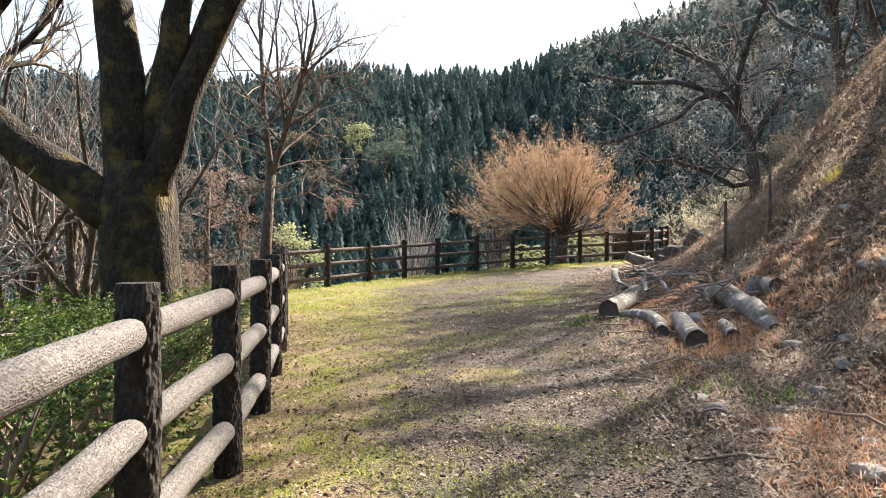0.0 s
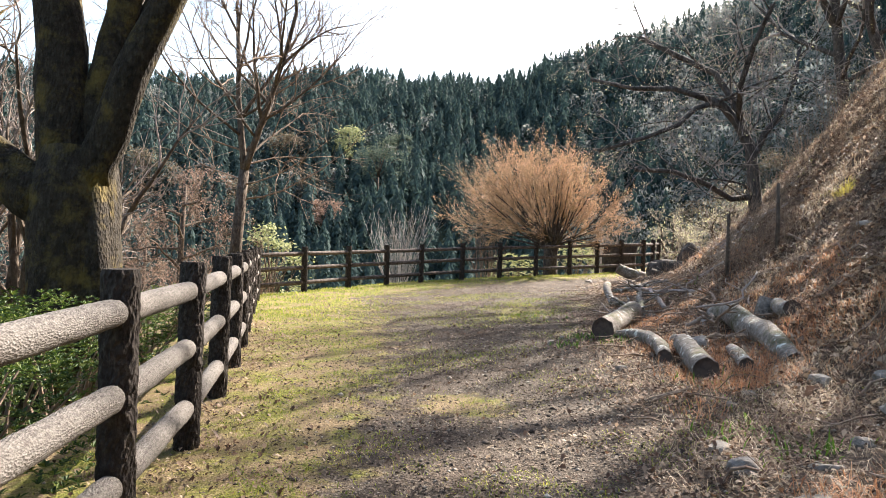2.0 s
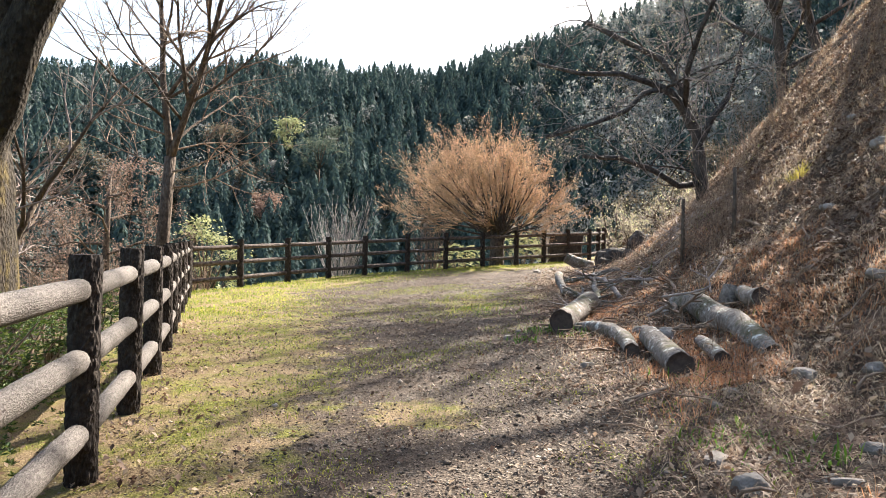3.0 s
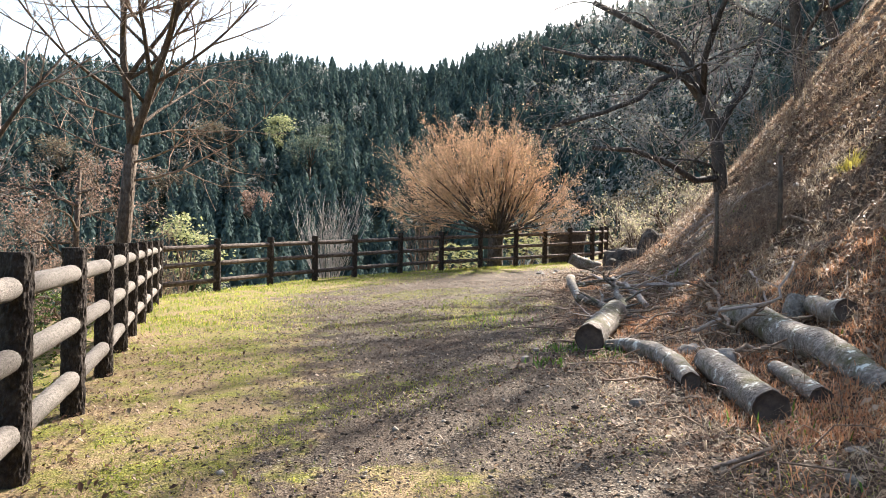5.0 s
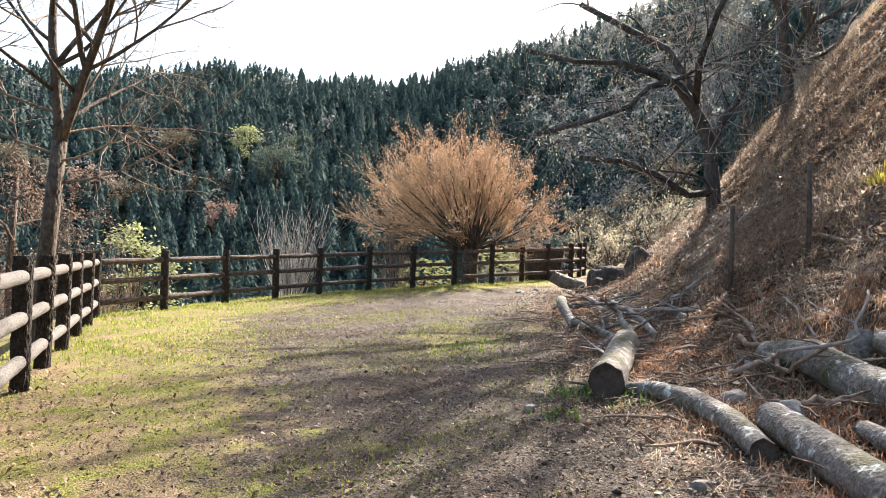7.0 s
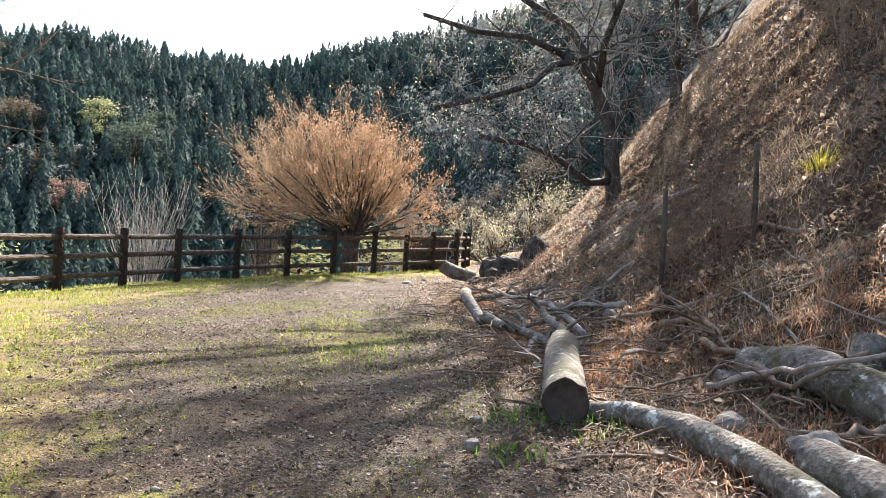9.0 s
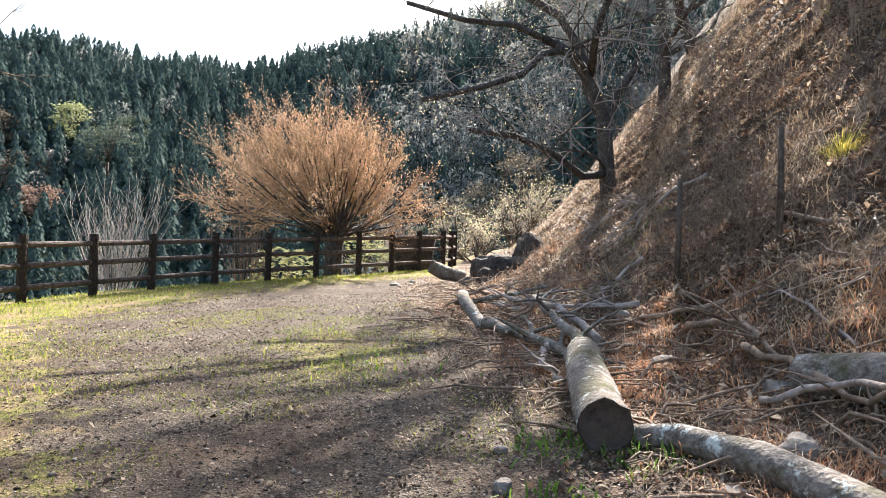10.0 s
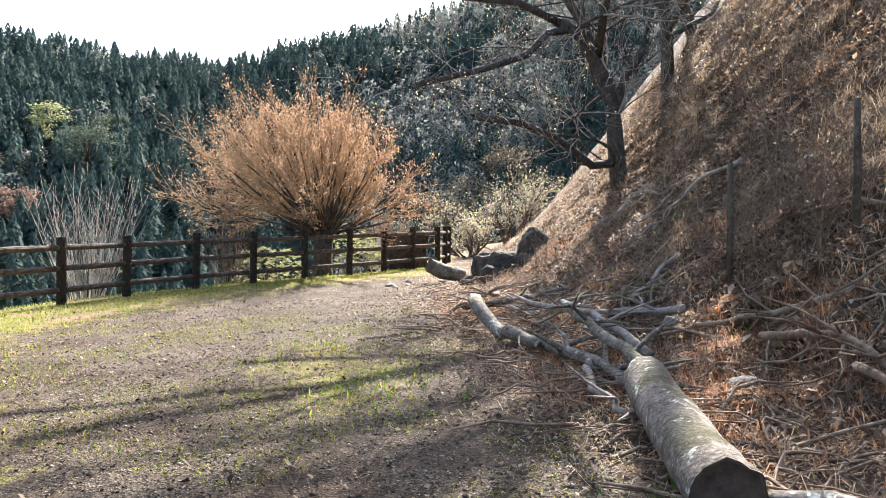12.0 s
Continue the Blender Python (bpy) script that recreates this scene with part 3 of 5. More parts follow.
# ---------- the wooded hill ----------
def cone_shape(seed, count=120):
    """Unit conifer: small drooping sprays set round a tapering spire, height 1, radius about 0.17."""
    r = np.random.RandomState(seed)
    f = np.linspace(0, 1, count) ** 0.85
    z = 0.04 + 0.94 * f
    lobes = 1 + 0.16 * np.sin(f * (17 + 3 * seed) + seed) + 0.12 * r.randn(count)
    rad = (0.165 * (1 - f) ** 0.62 + 0.008) * lobes * (0.6 + 0.4 * r.rand(count) ** 0.5)
    a = r.rand(count) * 6.283
    out = np.stack([np.cos(a), np.sin(a), np.zeros(count)], 1)
    side = np.stack([-np.sin(a), np.cos(a), 0.35 * r.randn(count)], 1)
    c = out * rad[:, None] + np.stack([np.zeros(count), np.zeros(count), z], 1)
    w = (0.02 + 0.035 * (1 - f))[:, None] * (0.7 + 0.6 * r.rand(count, 1))
    drop = np.array([0, 0, 1.0]) * (0.03 + 0.035 * (1 - f))[:, None]
    top = c - out * rad[:, None] * 0.45 + drop * 1.5
    v = np.stack([c - side * w - drop * r.rand(count, 1), c + side * w - drop * r.rand(count, 1), top], 1).reshape(-1, 3)
    return v, np.arange(3 * count).reshape(-1, 3)


def scatter_shapes(name, shapes, places, heights, widths, mat, seed, label, category, smooth=False):
    r = np.random.RandomState(seed)
    vs, fs, off = [], [], 0
    for (x, y, z), h, w in zip(places, heights, widths):
        v, f = shapes[r.randint(len(shapes))]
        a = r.rand() * 6.28
        c, s = np.cos(a), np.sin(a)
        q = np.stack([(v[:, 0] * c - v[:, 1] * s) * w + x, (v[:, 0] * s + v[:, 1] * c) * w + y, v[:, 2] * h + z], 1)
        vs.append(q)
        fs.append(f + off)
        off += len(v)
    me = mesh_from_arrays(name, np.concatenate(vs), np.concatenate(fs), mat, smooth)
    return tagged(part(name, me, mat), label, category, kind="stuff")


def polar_places(count, az0, az1, r0, r1, seed, gap):
    """Scattered places on the hill, thinned to a least gap that grows with distance."""
    r = np.random.RandomState(seed)
    az, rad = np.radians(r.uniform(az0, az1, count)), np.sqrt(r.uniform(r0 * r0, r1 * r1, count))
    x, y = rad * np.sin(az), rad * np.cos(az)
    keep, cells = [], {}
    for i in range(count):
        c = (int(x[i] // gap), int(y[i] // gap))
        if c not in cells:
            cells[c] = 1
            keep.append(i)
    x, y = x[keep], y[keep]
    return np.stack([x, y, land(x, y) - 0.5], 1)


CONES = [cone_shape(s) for s in range(7)]


def round_shape(seed, count=150):
    """Unit bare-wood crown: a loose dome of small tilted plates, height 1, radius about 0.3."""
    r = np.random.RandomState(seed)
    v, f = [], []
    for i in range(count):
        a, h = r.rand() * 6.28, r.rand() ** 0.7
        rad = 0.3 * np.sqrt(max(0.02, 1 - ((h - 0.45) / 0.56) ** 2)) * (0.55 + 0.45 * r.rand())
        c = np.array([rad * np.cos(a), rad * np.sin(a), 0.1 + 0.9 * h])
        b = len(v)
        for k in range(3):
            v.append(c + r.randn(3) * np.array([0.022, 0.022, 0.034]))
        f.append((b, b + 1, b + 2))
    return np.array(v), np.array(f)


spots = polar_places(24000, -48, 46, 118, 400, 5, 4.2)
rs = np.random.RandomState(9)
az_of = np.degrees(np.arctan2(spots[:, 0], spots[:, 1]))
# More bare wood to the right, its pale grey standing in for haze there.
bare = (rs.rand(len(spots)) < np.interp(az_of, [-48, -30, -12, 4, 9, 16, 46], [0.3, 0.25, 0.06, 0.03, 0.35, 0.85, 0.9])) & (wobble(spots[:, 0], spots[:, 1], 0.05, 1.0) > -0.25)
hs = rs.uniform(7, 15, len(spots)) * np.interp(np.hypot(spots[:, 0], spots[:, 1]), [118, 190], [0.6, 1.0])
ced, wood = spots[~bare], spots[bare]
# The cedars' colour carries the distance haze.
scatter_shapes("cedar_forest", CONES, ced, hs[~bare], hs[~bare] * rs.uniform(1.0, 1.5, len(ced)), M_CONIFER, 2, "dense green cedar forest on the far hillside, coloured bluer and lighter for haze", "forest")
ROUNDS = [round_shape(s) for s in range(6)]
scatter_shapes("bare_forest", ROUNDS, wood, hs[bare] * 0.8, hs[bare] * 1.1, M_WOODLAND_FAR, 3, "bare woodland on the far hillside, coloured pale grey for haze", "forest")


def cedar_tree(x, y, h, seed):
    """A single cedar nearer by: trunk and many drooping sprays."""
    rng = random.Random(seed)
    trunk, crown = Geo(), Geo()
    trunk.tube([Vector((0, 0, -1)), Vector((0, 0, h * 0.5)), Vector((0, 0, h))], [0.02 * h, 0.013 * h, 0.01], 8)
    count = int(330 * h)
    for i in range(count):
        f = rng.random() ** 0.8
        z = h * (0.08 + 0.92 * f)
        edge = 0.24 * h * (1 - f) ** 0.7 * (0.75 + 0.35 * math.sin(f * 40)) + 0.1
        a, q = rng.uniform(0, 6.28), rng.random() ** 0.5
        d = Vector((math.cos(a), math.sin(a), -0.3))
        p = Vector((0, 0, z)) + d * (edge * q)
        l = rng.uniform(0.25, 0.6)
        crown.leaf(p, (d + Vector((rng.gauss(0, .4), rng.gauss(0, .4), rng.uniform(-0.3, 0.2)))).normalized(), Vector((rng.gauss(0, .5), rng.gauss(0, .5), 1)), l, l * 0.4)
    base = new("cedar_tree")
    base.location = (x, y, lz(x, y))
    tagged(base, "dark green conical cedar in the valley", "tree", "cedars in the valley")
    part("trunk", trunk, M_BARK, base)
    part("foliage", crown, M_CONIFER_NEAR, base, smooth=False)


for i, (x, y, h) in enumerate(((-19, 44, 13), (-24, 47, 16), (-14.5, 46, 14), (-29, 52, 17), (-34, 50, 18), (-21, 60, 17), (-10, 62, 14))):
    cedar_tree(x, y, h, 50 + i)


def clump_tree(x, y, h, width, mat, label, seed, count=1600, leaf=0.3):
    """A leafy tree far off: forked stem and clumps of leaves round its limb ends."""
    rng = random.Random(seed)
    stem, crown = Geo(), Geo()
    stem.tube([Vector((0, 0, -1)), Vector((0.1, 0, h * 0.45))], [0.02 * h, 0.012 * h], 6)
    heads = []
    for k in range(16):
        a, f = k * 2.4, rng.uniform(0.35, 1.0)
        r = width * 0.5 * math.sqrt(max(0.05, 1 - ((f - 0.55) / 0.5) ** 2)) * rng.uniform(0.5, 1.0)
        p = Vector((math.cos(a) * r, math.sin(a) * r, h * f))
        stem.tube([Vector((0.1, 0, h * min(0.45, f * 0.6))), p * 0.6 + Vector((0, 0, h * f * 0.3)), p], [0.008 * h, 0.005 * h, 0.003 * h], 4)
        heads.append(p)
    for i in range(count):
        p = rng.choice(heads)
        s = width * 0.11
        q = p + Vector((rng.gauss(0, s), rng.gauss(0, s), rng.gauss(0, s * 0.5)))
        d = Vector((rng.gauss(0, 1), rng.gauss(0, 1), rng.gauss(0, 0.4))).normalized()
        crown.leaf(q, d, Vector((rng.gauss(0, .6), rng.gauss(0, .6), 1)), leaf * rng.uniform(0.6, 1.4), leaf * 0.6)
    base = new("tree")
    base.location = (x, y, lz(x, y))
    tagged(base, label, "tree")
    part("trunk", stem, M_BARK, base)
    part("foliage", crown, mat, base, smooth=False)


def polar(az, r):
    return r * math.sin(radians(az)), 4 + r * math.cos(radians(az))


def hill_place(az, rise):
    """The place on the hill seen from the track at a bearing and an angle of elevation (degrees), and its distance."""
    for r in range(70, 380, 2):
        x, y = polar(az, r)
        if lz(x, y) - 1.4 >= r * math.tan(radians(rise)):
            return x, y, r
    return (*polar(az, 300), 300)


for az, rise, h, w, mat, label, seed in (
        (-12.6, 6.0, 0.064, 0.05, M_PALE_LEAF, "pale yellow-green budding tree on the hillside", 1), (-13.7, 4.2, 0.03, 0.034, M_WHITE_BLOSSOM, "white blossoming tree below the forest", 2),
        (-10.1, 3.2, 0.095, 0.075, M_PINE, "spreading grey-green pine on the hillside", 3), (-14.6, 0.6, 0.05, 0.055, M_RUST, "russet budding tree on the hillside", 4),
        (-17.4, 5.7, 0.05, 0.065, M_WOODLAND, "grey bare tree on the hillside", 5), (-8.6, 6.4, 0.05, 0.04, M_PINE, "grey-green pine on the hillside", 6),
        (-15.8, 2.6, 0.05, 0.06, M_WOODLAND, "grey bare tree on the hillside", 7), (-20.5, 2.0, 0.06, 0.07, M_WOODLAND, "grey bare tree on the hillside", 8),
        (-24, 1.5, 0.07, 0.08, M_RUST, "russet bare tree on the hillside", 9), (-28, 2.5, 0.07, 0.08, M_WOODLAND, "grey bare tree on the hillside", 10),
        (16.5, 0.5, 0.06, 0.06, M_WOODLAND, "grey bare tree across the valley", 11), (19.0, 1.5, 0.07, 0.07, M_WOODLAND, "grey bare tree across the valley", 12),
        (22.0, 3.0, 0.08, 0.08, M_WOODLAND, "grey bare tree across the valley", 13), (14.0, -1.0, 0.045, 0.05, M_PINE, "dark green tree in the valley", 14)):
    x, y, r = hill_place(az, rise)
    clump_tree(x, y, h * r, w * r, mat, label, seed, 1900, 0.0032 * r)


def budding_tree(x, y, top, seed):
    """A low bare tree of crooked pale limbs with pinkish-white buds, its top at a given height."""
    t = Tree(seed, 2)
    h = top - lz(x, y)
    spec = [(5, 0.7, 0.6, 0.12, 0.03, 0.4), (5, 0.75, 0.6, 0.15, 0.0, 0.4), (5, 0.75, 0.6, 0.17, 0.0, 0.4), (3, 0.8, 0.6, 0.18, -0.02, 0.5)]
    for k in range(4):
        a = k * 1.9 + seed
        t.limb(Vector((0, 0, -0.6)), Vector((math.cos(a) * 0.45, math.sin(a) * 0.45, 1)).normalized(), h * 0.62, 0.1, 0, spec)
    t.leaves(0.9, 0.075, 0.6, 0.1, 0.07)
    t.finish("tree", (x, y, lz(x, y)), "bare tree with pinkish-white buds beyond the bank", M_BARK, M_TWIG_GREY, M_BLOSSOM)


for i, (x, y, top) in enumerate(((9.2, 33.5, 3.6), (12.0, 36.0, 5.2), (10.4, 41.0, 4.6), (14.5, 40.0, 6.5))):
    budding_tree(x, y, top, 640 + i)


def rust_tree(x, y, h, seed):
    t = Tree(seed, 2)
    spec = [(6, 0.8, 0.6, 0.12, 0.0, 0.4), (6, 0.8, 0.6, 0.14, -0.02, 0.4), (6, 0.8, 0.6, 0.16, -0.02, 0.4), (4, 0.8, 0.55, 0.18, -0.02, 0.5)]
    t.stem.tube([Vector((0, 0, -1)), Vector((0.1, 0, h * 0.3)), Vector((0.0, 0.1, h * 0.6)), Vector((0.1, 0.1, h * 0.9))], [0.15, 0.13, 0.1, 0.05], 8)
    for k in range(15):
        a = k * 2.4
        f = 0.2 + 0.7 * k / 15
        t.limb(Vector((0.05, 0.05, h * f)), Vector((math.cos(a), math.sin(a), 0.25)).normalized(), h * 0.3 * (1.2 - 0.6 * f), 0.05, 0, spec)
    t.leaves(0.4, 0.08, 0.6, 0.3, 0.08)
    t.finish("tree", (x, y, lz(x, y)), "thin tree holding withered pinkish-brown leaves", M_BARK, M_TWIG, M_RUST)


for i, (x, y, h) in enumerate(((-10.5, 24, 8), (-13.5, 21, 9), (-14.5, 29, 10))):
    rust_tree(x, y, h, 70 + i)


def many_stemmed_tree(x, y, h, stems, seed, bark, twig, label):
    t = Tree(seed, 2)
    spec = [(4, 0.4, 0.6, 0.07, 0.04, 0.45), (5, 0.5, 0.6, 0.1, 0.04, 0.4), (5, 0.6, 0.55, 0.14, 0.02, 0.4), (3, 0.6, 0.5, 0.16, 0, 0.5)]
    for k in range(stems):
        a = k * 2.4
        s = t.rng.uniform(0.15, 0.5)
        t.limb(Vector((math.cos(a) * 0.25, math.sin(a) * 0.25, -0.5)), Vector((math.cos(a) * s, math.sin(a) * s, 1)).normalized(), h * 0.55 * t.rng.uniform(0.8, 1.1), 0.09, 0, spec)
    t.finish("tree", (x, y, lz(x, y)), label, bark, twig)


many_stemmed_tree(-6.3, 9.8, 8, 7, 81, M_BARK, M_TWIG_GREY, "bare tree with many warm brown stems")
many_stemmed_tree(-8.2, 10.8, 8, 6, 82, M_BARK, M_TWIG_GREY, "bare tree with many warm brown stems")
many_stemmed_tree(-7.0, 6.6, 7, 6, 83, M_BARK, M_TWIG_GREY, "bare tree with many warm brown stems")


def switch_shrub(x, y, h, stems, spread, seed, mat, label):
    """A fan of upright bare switches."""
    rng = random.Random(seed)
    base = new("bare_shrub")
    base.location = (x, y, lz(x, y))
    tagged(base, label, "shrub")
    for k in range(stems):
        g = Geo()
        a = rng.uniform(0, 6.28)
        s = rng.random() ** 0.7 * spread
        p = Vector((math.cos(a) * 0.3 * rng.random(), math.sin(a) * 0.3 * rng.random(), -0.3))
        d = Vector((math.cos(a) * s, math.sin(a) * s, 1)).normalized()
        l = h * rng.uniform(0.6, 1.05)
        pts = [p]
        for i in range(5):
            d = (d + Vector((rng.gauss(0, .05), rng.gauss(0, .05), 0.04))).normalized()
            pts.append(pts[-1] + d * l / 5)
            if i > 0:
                for _ in range(2):
                    e = (d + Vector((rng.gauss(0, .5), rng.gauss(0, .5), 0.15))).normalized()
                    q = pts[-1] + e * l * 0.12
                    g.tube([pts[-1], q, q + (e + Vector((0, 0, .3))).normalized() * l * 0.1], [0.0016 * h, 0.0012 * h, 0.0007 * h], 3, False)
        g.tube(pts, [q * h for q in (0.005, 0.004, 0.0032, 0.0025, 0.0018, 0.001)], 4, False)
        part("stem", g, mat, base)


switch_shrub(-2.85, 24.5, 2.7, 60, 0.45, 5, M_BARK_PALE, "pale grey bare shrub behind the fence")
switch_shrub(5.2, 30.3, 2.6, 60, 0.6, 6, M_BARK_PALE, "pale bare shrub behind the fence")
switch_shrub(0.2, 26.2, 2.2, 50, 0.6, 7, M_TWIG, "low brown bare shrub behind the fence")
switch_shrub(-7.4, 22.5, 3.0, 60, 0.6, 8, M_TWIG, "low brown bare shrub behind the fence")


def leafy_shrub(x, y, w, h, leaves, size, mat, label, seed):
    """A dense evergreen shrub: short stems and leaves gathered in rosettes near its surface."""
    rng = random.Random(seed)
    g, st = Geo(), Geo()
    for k in range(14):
        a, r = rng.uniform(0, 6.28), rng.uniform(0.2, 0.85)
        q = Vector((math.cos(a) * r * w, math.sin(a) * r * w, h * rng.uniform(0.5, 0.9)))
        st.tube([Vector((q.x * 0.2, q.y * 0.2, -0.2)), q * 0.6, q], [0.02, 0.012, 0.005], 4, False)
    made = 0
    while made < leaves:
        a, b = rng.uniform(0, 6.28), rng.random()
        rr = math.sqrt(b) * (0.85 + 0.3 * noise.noise(Vector((math.cos(a) * 1.5 + x, math.sin(a) * 1.5 + y, 0))))
        top = h * (1 - 0.55 * b ** 2) * (1 + 0.22 * noise.noise(Vector((x + math.cos(a) * rr * 3, y + math.sin(a) * rr * 3, 2))))
        z = top * (1 - 0.75 * rng.random() ** 2.2)
        c = Vector((math.cos(a) * rr * w, math.sin(a) * rr * w, z))
        for k in range(7):
            e = Vector((math.cos(k * 2.4), math.sin(k * 2.4), rng.uniform(0.1, 0.9))).normalized()
            s = size * rng.uniform(0.6, 1.2)
            g.leaf(c, e, Vector((rng.gauss(0, .2), rng.gauss(0, .2), 1)), s, s * 0.36)
            made += 1
    base = new("shrub")
    base.location = (x, y, lz(x, y))
    tagged(base, label, "shrub", "hedge shrubs beside the fence" if mat == M_HEDGE else "")
    part("branchwork", st, M_TWIG, base)
    part("foliage", g, mat, base, smooth=False)


hedge_rng = random.Random(12)
for k in range(9):
    f = k / 8
    for row in range(2):
        y = -1.2 + 9.6 * f + hedge_rng.uniform(-0.2, 0.2)
        x = -0.17 - 0.2947 * y - 0.9 - row * 1.25 + hedge_rng.uniform(-0.15, 0.15)
        leafy_shrub(x, y, 0.92, (1.08 if row == 0 else 1.5) * (1.0 if k < 7 else 0.8) * hedge_rng.uniform(0.93, 1.07), 6800, 0.042, M_HEDGE, "dense fresh green hedge shrub beside the fence", 200 + k * 2 + row)
clump_tree(-8.4, 27.5, 2.1 - lz(-8.4, 27.5), 2.4, M_PALE_LEAF, "yellow-green leafy tree beyond the fence", 301, 2200, 0.15)
leafy_shrub(-4.4, 11.3, 0.7, 0.75, 1200, 0.07, M_HEDGE, "low yellow-green bush beside the fence", 302)
leafy_shrub(3.7, 28.4, 1.3, 1.3, 1800, 0.12, M_PALE_LEAF, "low yellow-green bush under the orange tree", 303)
leafy_shrub(1.3, 27.9, 1.3, 1.2, 1500, 0.12, M_PALE_LEAF, "low yellow-green bush under the orange tree", 304)


# ---------- felled logs, stones and branches ----------
def log(points, radii, label, seed, name="log"):
    """A felled log with bark, an uneven round and pale or dark cut ends. Points: x, y and the height of the axis over the ground."""
    line = [Vector((x, y, lz(x, y) + h)) for x, y, h in points]
    here = line[0].copy()
    line = [p - here for p in line]
    fine, rad = [], []
    for i in range(len(line) - 1):
        for k in range(5):
            f = k / 5
            fine.append(line[i].lerp(line[i + 1], f))
            rad.append(radii[i] * (1 - f) + radii[i + 1] * f)
    fine.append(line[-1])
    rad.append(radii[-1])
    g = Geo()
    noise_at = seed * 7.3
    for p in fine:
        p += Vector((noise.noise(p * 2 + Vector((noise_at, 0, 0))), noise.noise(p * 2 + Vector((0, noise_at, 0))), 0)) * 0.015
    g.tube(fine, rad, 20, False, 0.13)
    base = new(name)
    base.location = here
    tagged(base, label, "log", "felled logs at the foot of the bank")
    part("bark", g, M_LOG, base)
    for i, j, first in ((0, 1, 0), (-1, -2, len(g.v) - 20)):
        d = (fine[i] - fine[j]).normalized()
        ring = [Vector(q) for q in g.v[first:first + 20]]
        c, axis = Geo(), fine[i]
        for back, size in ((0.03, 1.0), (0.004, 0.985), (0.002, 0.9), (0.012, 0.86), (0.006, 0.45)):
            c.v += [tuple(axis + (q - axis) * size - d * back) for q in ring]
        for row in range(4):
            c.f += [(row * 20 + k, row * 20 + (k + 1) % 20, row * 20 + 20 + (k + 1) % 20, row * 20 + 20 + k) for k in range(20)]
        c.f.append(tuple(80 + k for k in range(20)))
        part("cut_face", c, M_CUT, base, "dark weathered cut end")
    return base


log(((2.06, 9.72, 0.14), (2.38, 10.5, 0.16), (2.76, 11.35, 0.2)), (0.15, 0.145, 0.14), "thick sunlit log with a dark cut end", 1)
log(((2.44, 7.97, 0.08), (2.53, 8.5, 0.085), (2.52, 9.1, 0.1), (2.42, 9.6, 0.09), (2.22, 9.85, 0.05)), (0.075, 0.085, 0.085, 0.07, 0.05), "long thin crooked grey log", 2)
log(((2.60, 7.03, 0.11), (2.68, 7.7, 0.115), (2.76, 8.45, 0.1)), (0.12, 0.12, 0.11), "lichen-spotted grey log with a dark cut end", 3)
log(((3.44, 7.15, -0.04), (3.47, 7.6, 0.02), (3.55, 8.2, 0.06), (3.62, 8.8, 0.1), (3.62, 9.4, 0.14), (3.56, 9.95, 0.13)), (0.09, 0.12, 0.13, 0.145, 0.145, 0.125), "thick lichen-covered log lying along the bank", 4)
log(((3.04, 7.22, 0.06), (3.14, 7.8, 0.07), (3.2, 8.2, 0.06)), (0.07, 0.07, 0.06), "short grey log with a cut end", 5)
log(((3.95, 8.5, 0.1), (4.0, 8.85, 0.12), (4.1, 9.3, 0.12)), (0.1, 0.1, 0.09), "short log with a sawn end on the bank", 6)
log(((3.95, 9.35, -0.05), (3.97, 9.36, 0.12), (4.0, 9.38, 0.24)), (0.11, 0.1, 0.085), "dark broken tree stump on the bank", 7, "tree_stump")


def branch(points, r, label, seed, mat, twigs=6):
    """A fallen bare branch with side twigs."""
    rng = random.Random(seed)
    line = [Vector((x, y, lz(x, y) + h)) for x, y, h in points]
    here = line[0].copy()
    line = [p - here for p in line]
    g = Geo()
    fine = []
    for a, b in zip(line[:-1], line[1:]):
        for k in range(4):
            fine.append(a.lerp(b, k / 4) + Vector((rng.gauss(0, .02), rng.gauss(0, .02), rng.gauss(0, .012))))
    fine.append(line[-1])
    n = len(fine)
    g.tube(fine, [r * (1 - 0.65 * i / n) for i in range(n)], 9, True, 0.15)
    for k in range(twigs):
        i = rng.randrange(2, n)
        a = rng.uniform(0, 6.28)
        d = Vector((math.cos(a), math.sin(a), rng.uniform(0.0, 0.6))).normalized()
        l = rng.uniform(0.25, 0.7)
        p = fine[i]
        q = p + d * l * 0.5
        g.tube([p, q, q + (d + Vector((rng.gauss(0, .3), rng.gauss(0, .3), -0.1))).normalized() * l * 0.5], [r * 0.35, r * 0.25, 0.004], 5, False)
    ob = part("fallen_branch", g, mat)
    ob.location = here
    tagged(ob, label, "branch")


branch(((2.92, 15.1, 0.35), (2.9, 14.2, 0.12), (2.9, 13.2, 0.12), (2.95, 12.2, 0.12), (2.85, 11.6, 0.1)), 0.085, "thick forked dead branch on the ground", 1, M_LOG, 10)
branch(((2.9, 12.4, 0.1), (2.6, 11.7, 0.12), (2.5, 11.2, 0.1), (2.52, 10.9, 0.03)), 0.035, "crooked pale dead branch", 2, M_TWIG_GREY, 5)
branch(((2.85, 11.4, 0.12), (3.0, 12.0, 0.3), (3.15, 12.8, 0.35), (3.3, 13.6, 0.4)), 0.06, "dark dead branch behind a log", 3, M_LOG, 8)
branch(((3.5, 12.4, 0.1), (3.4, 13.2, 0.3), (3.3, 14.2, 0.35), (3.5, 15.4, 0.3)), 0.045, "pale dead branch on the brush", 4, M_TWIG_GREY, 8)
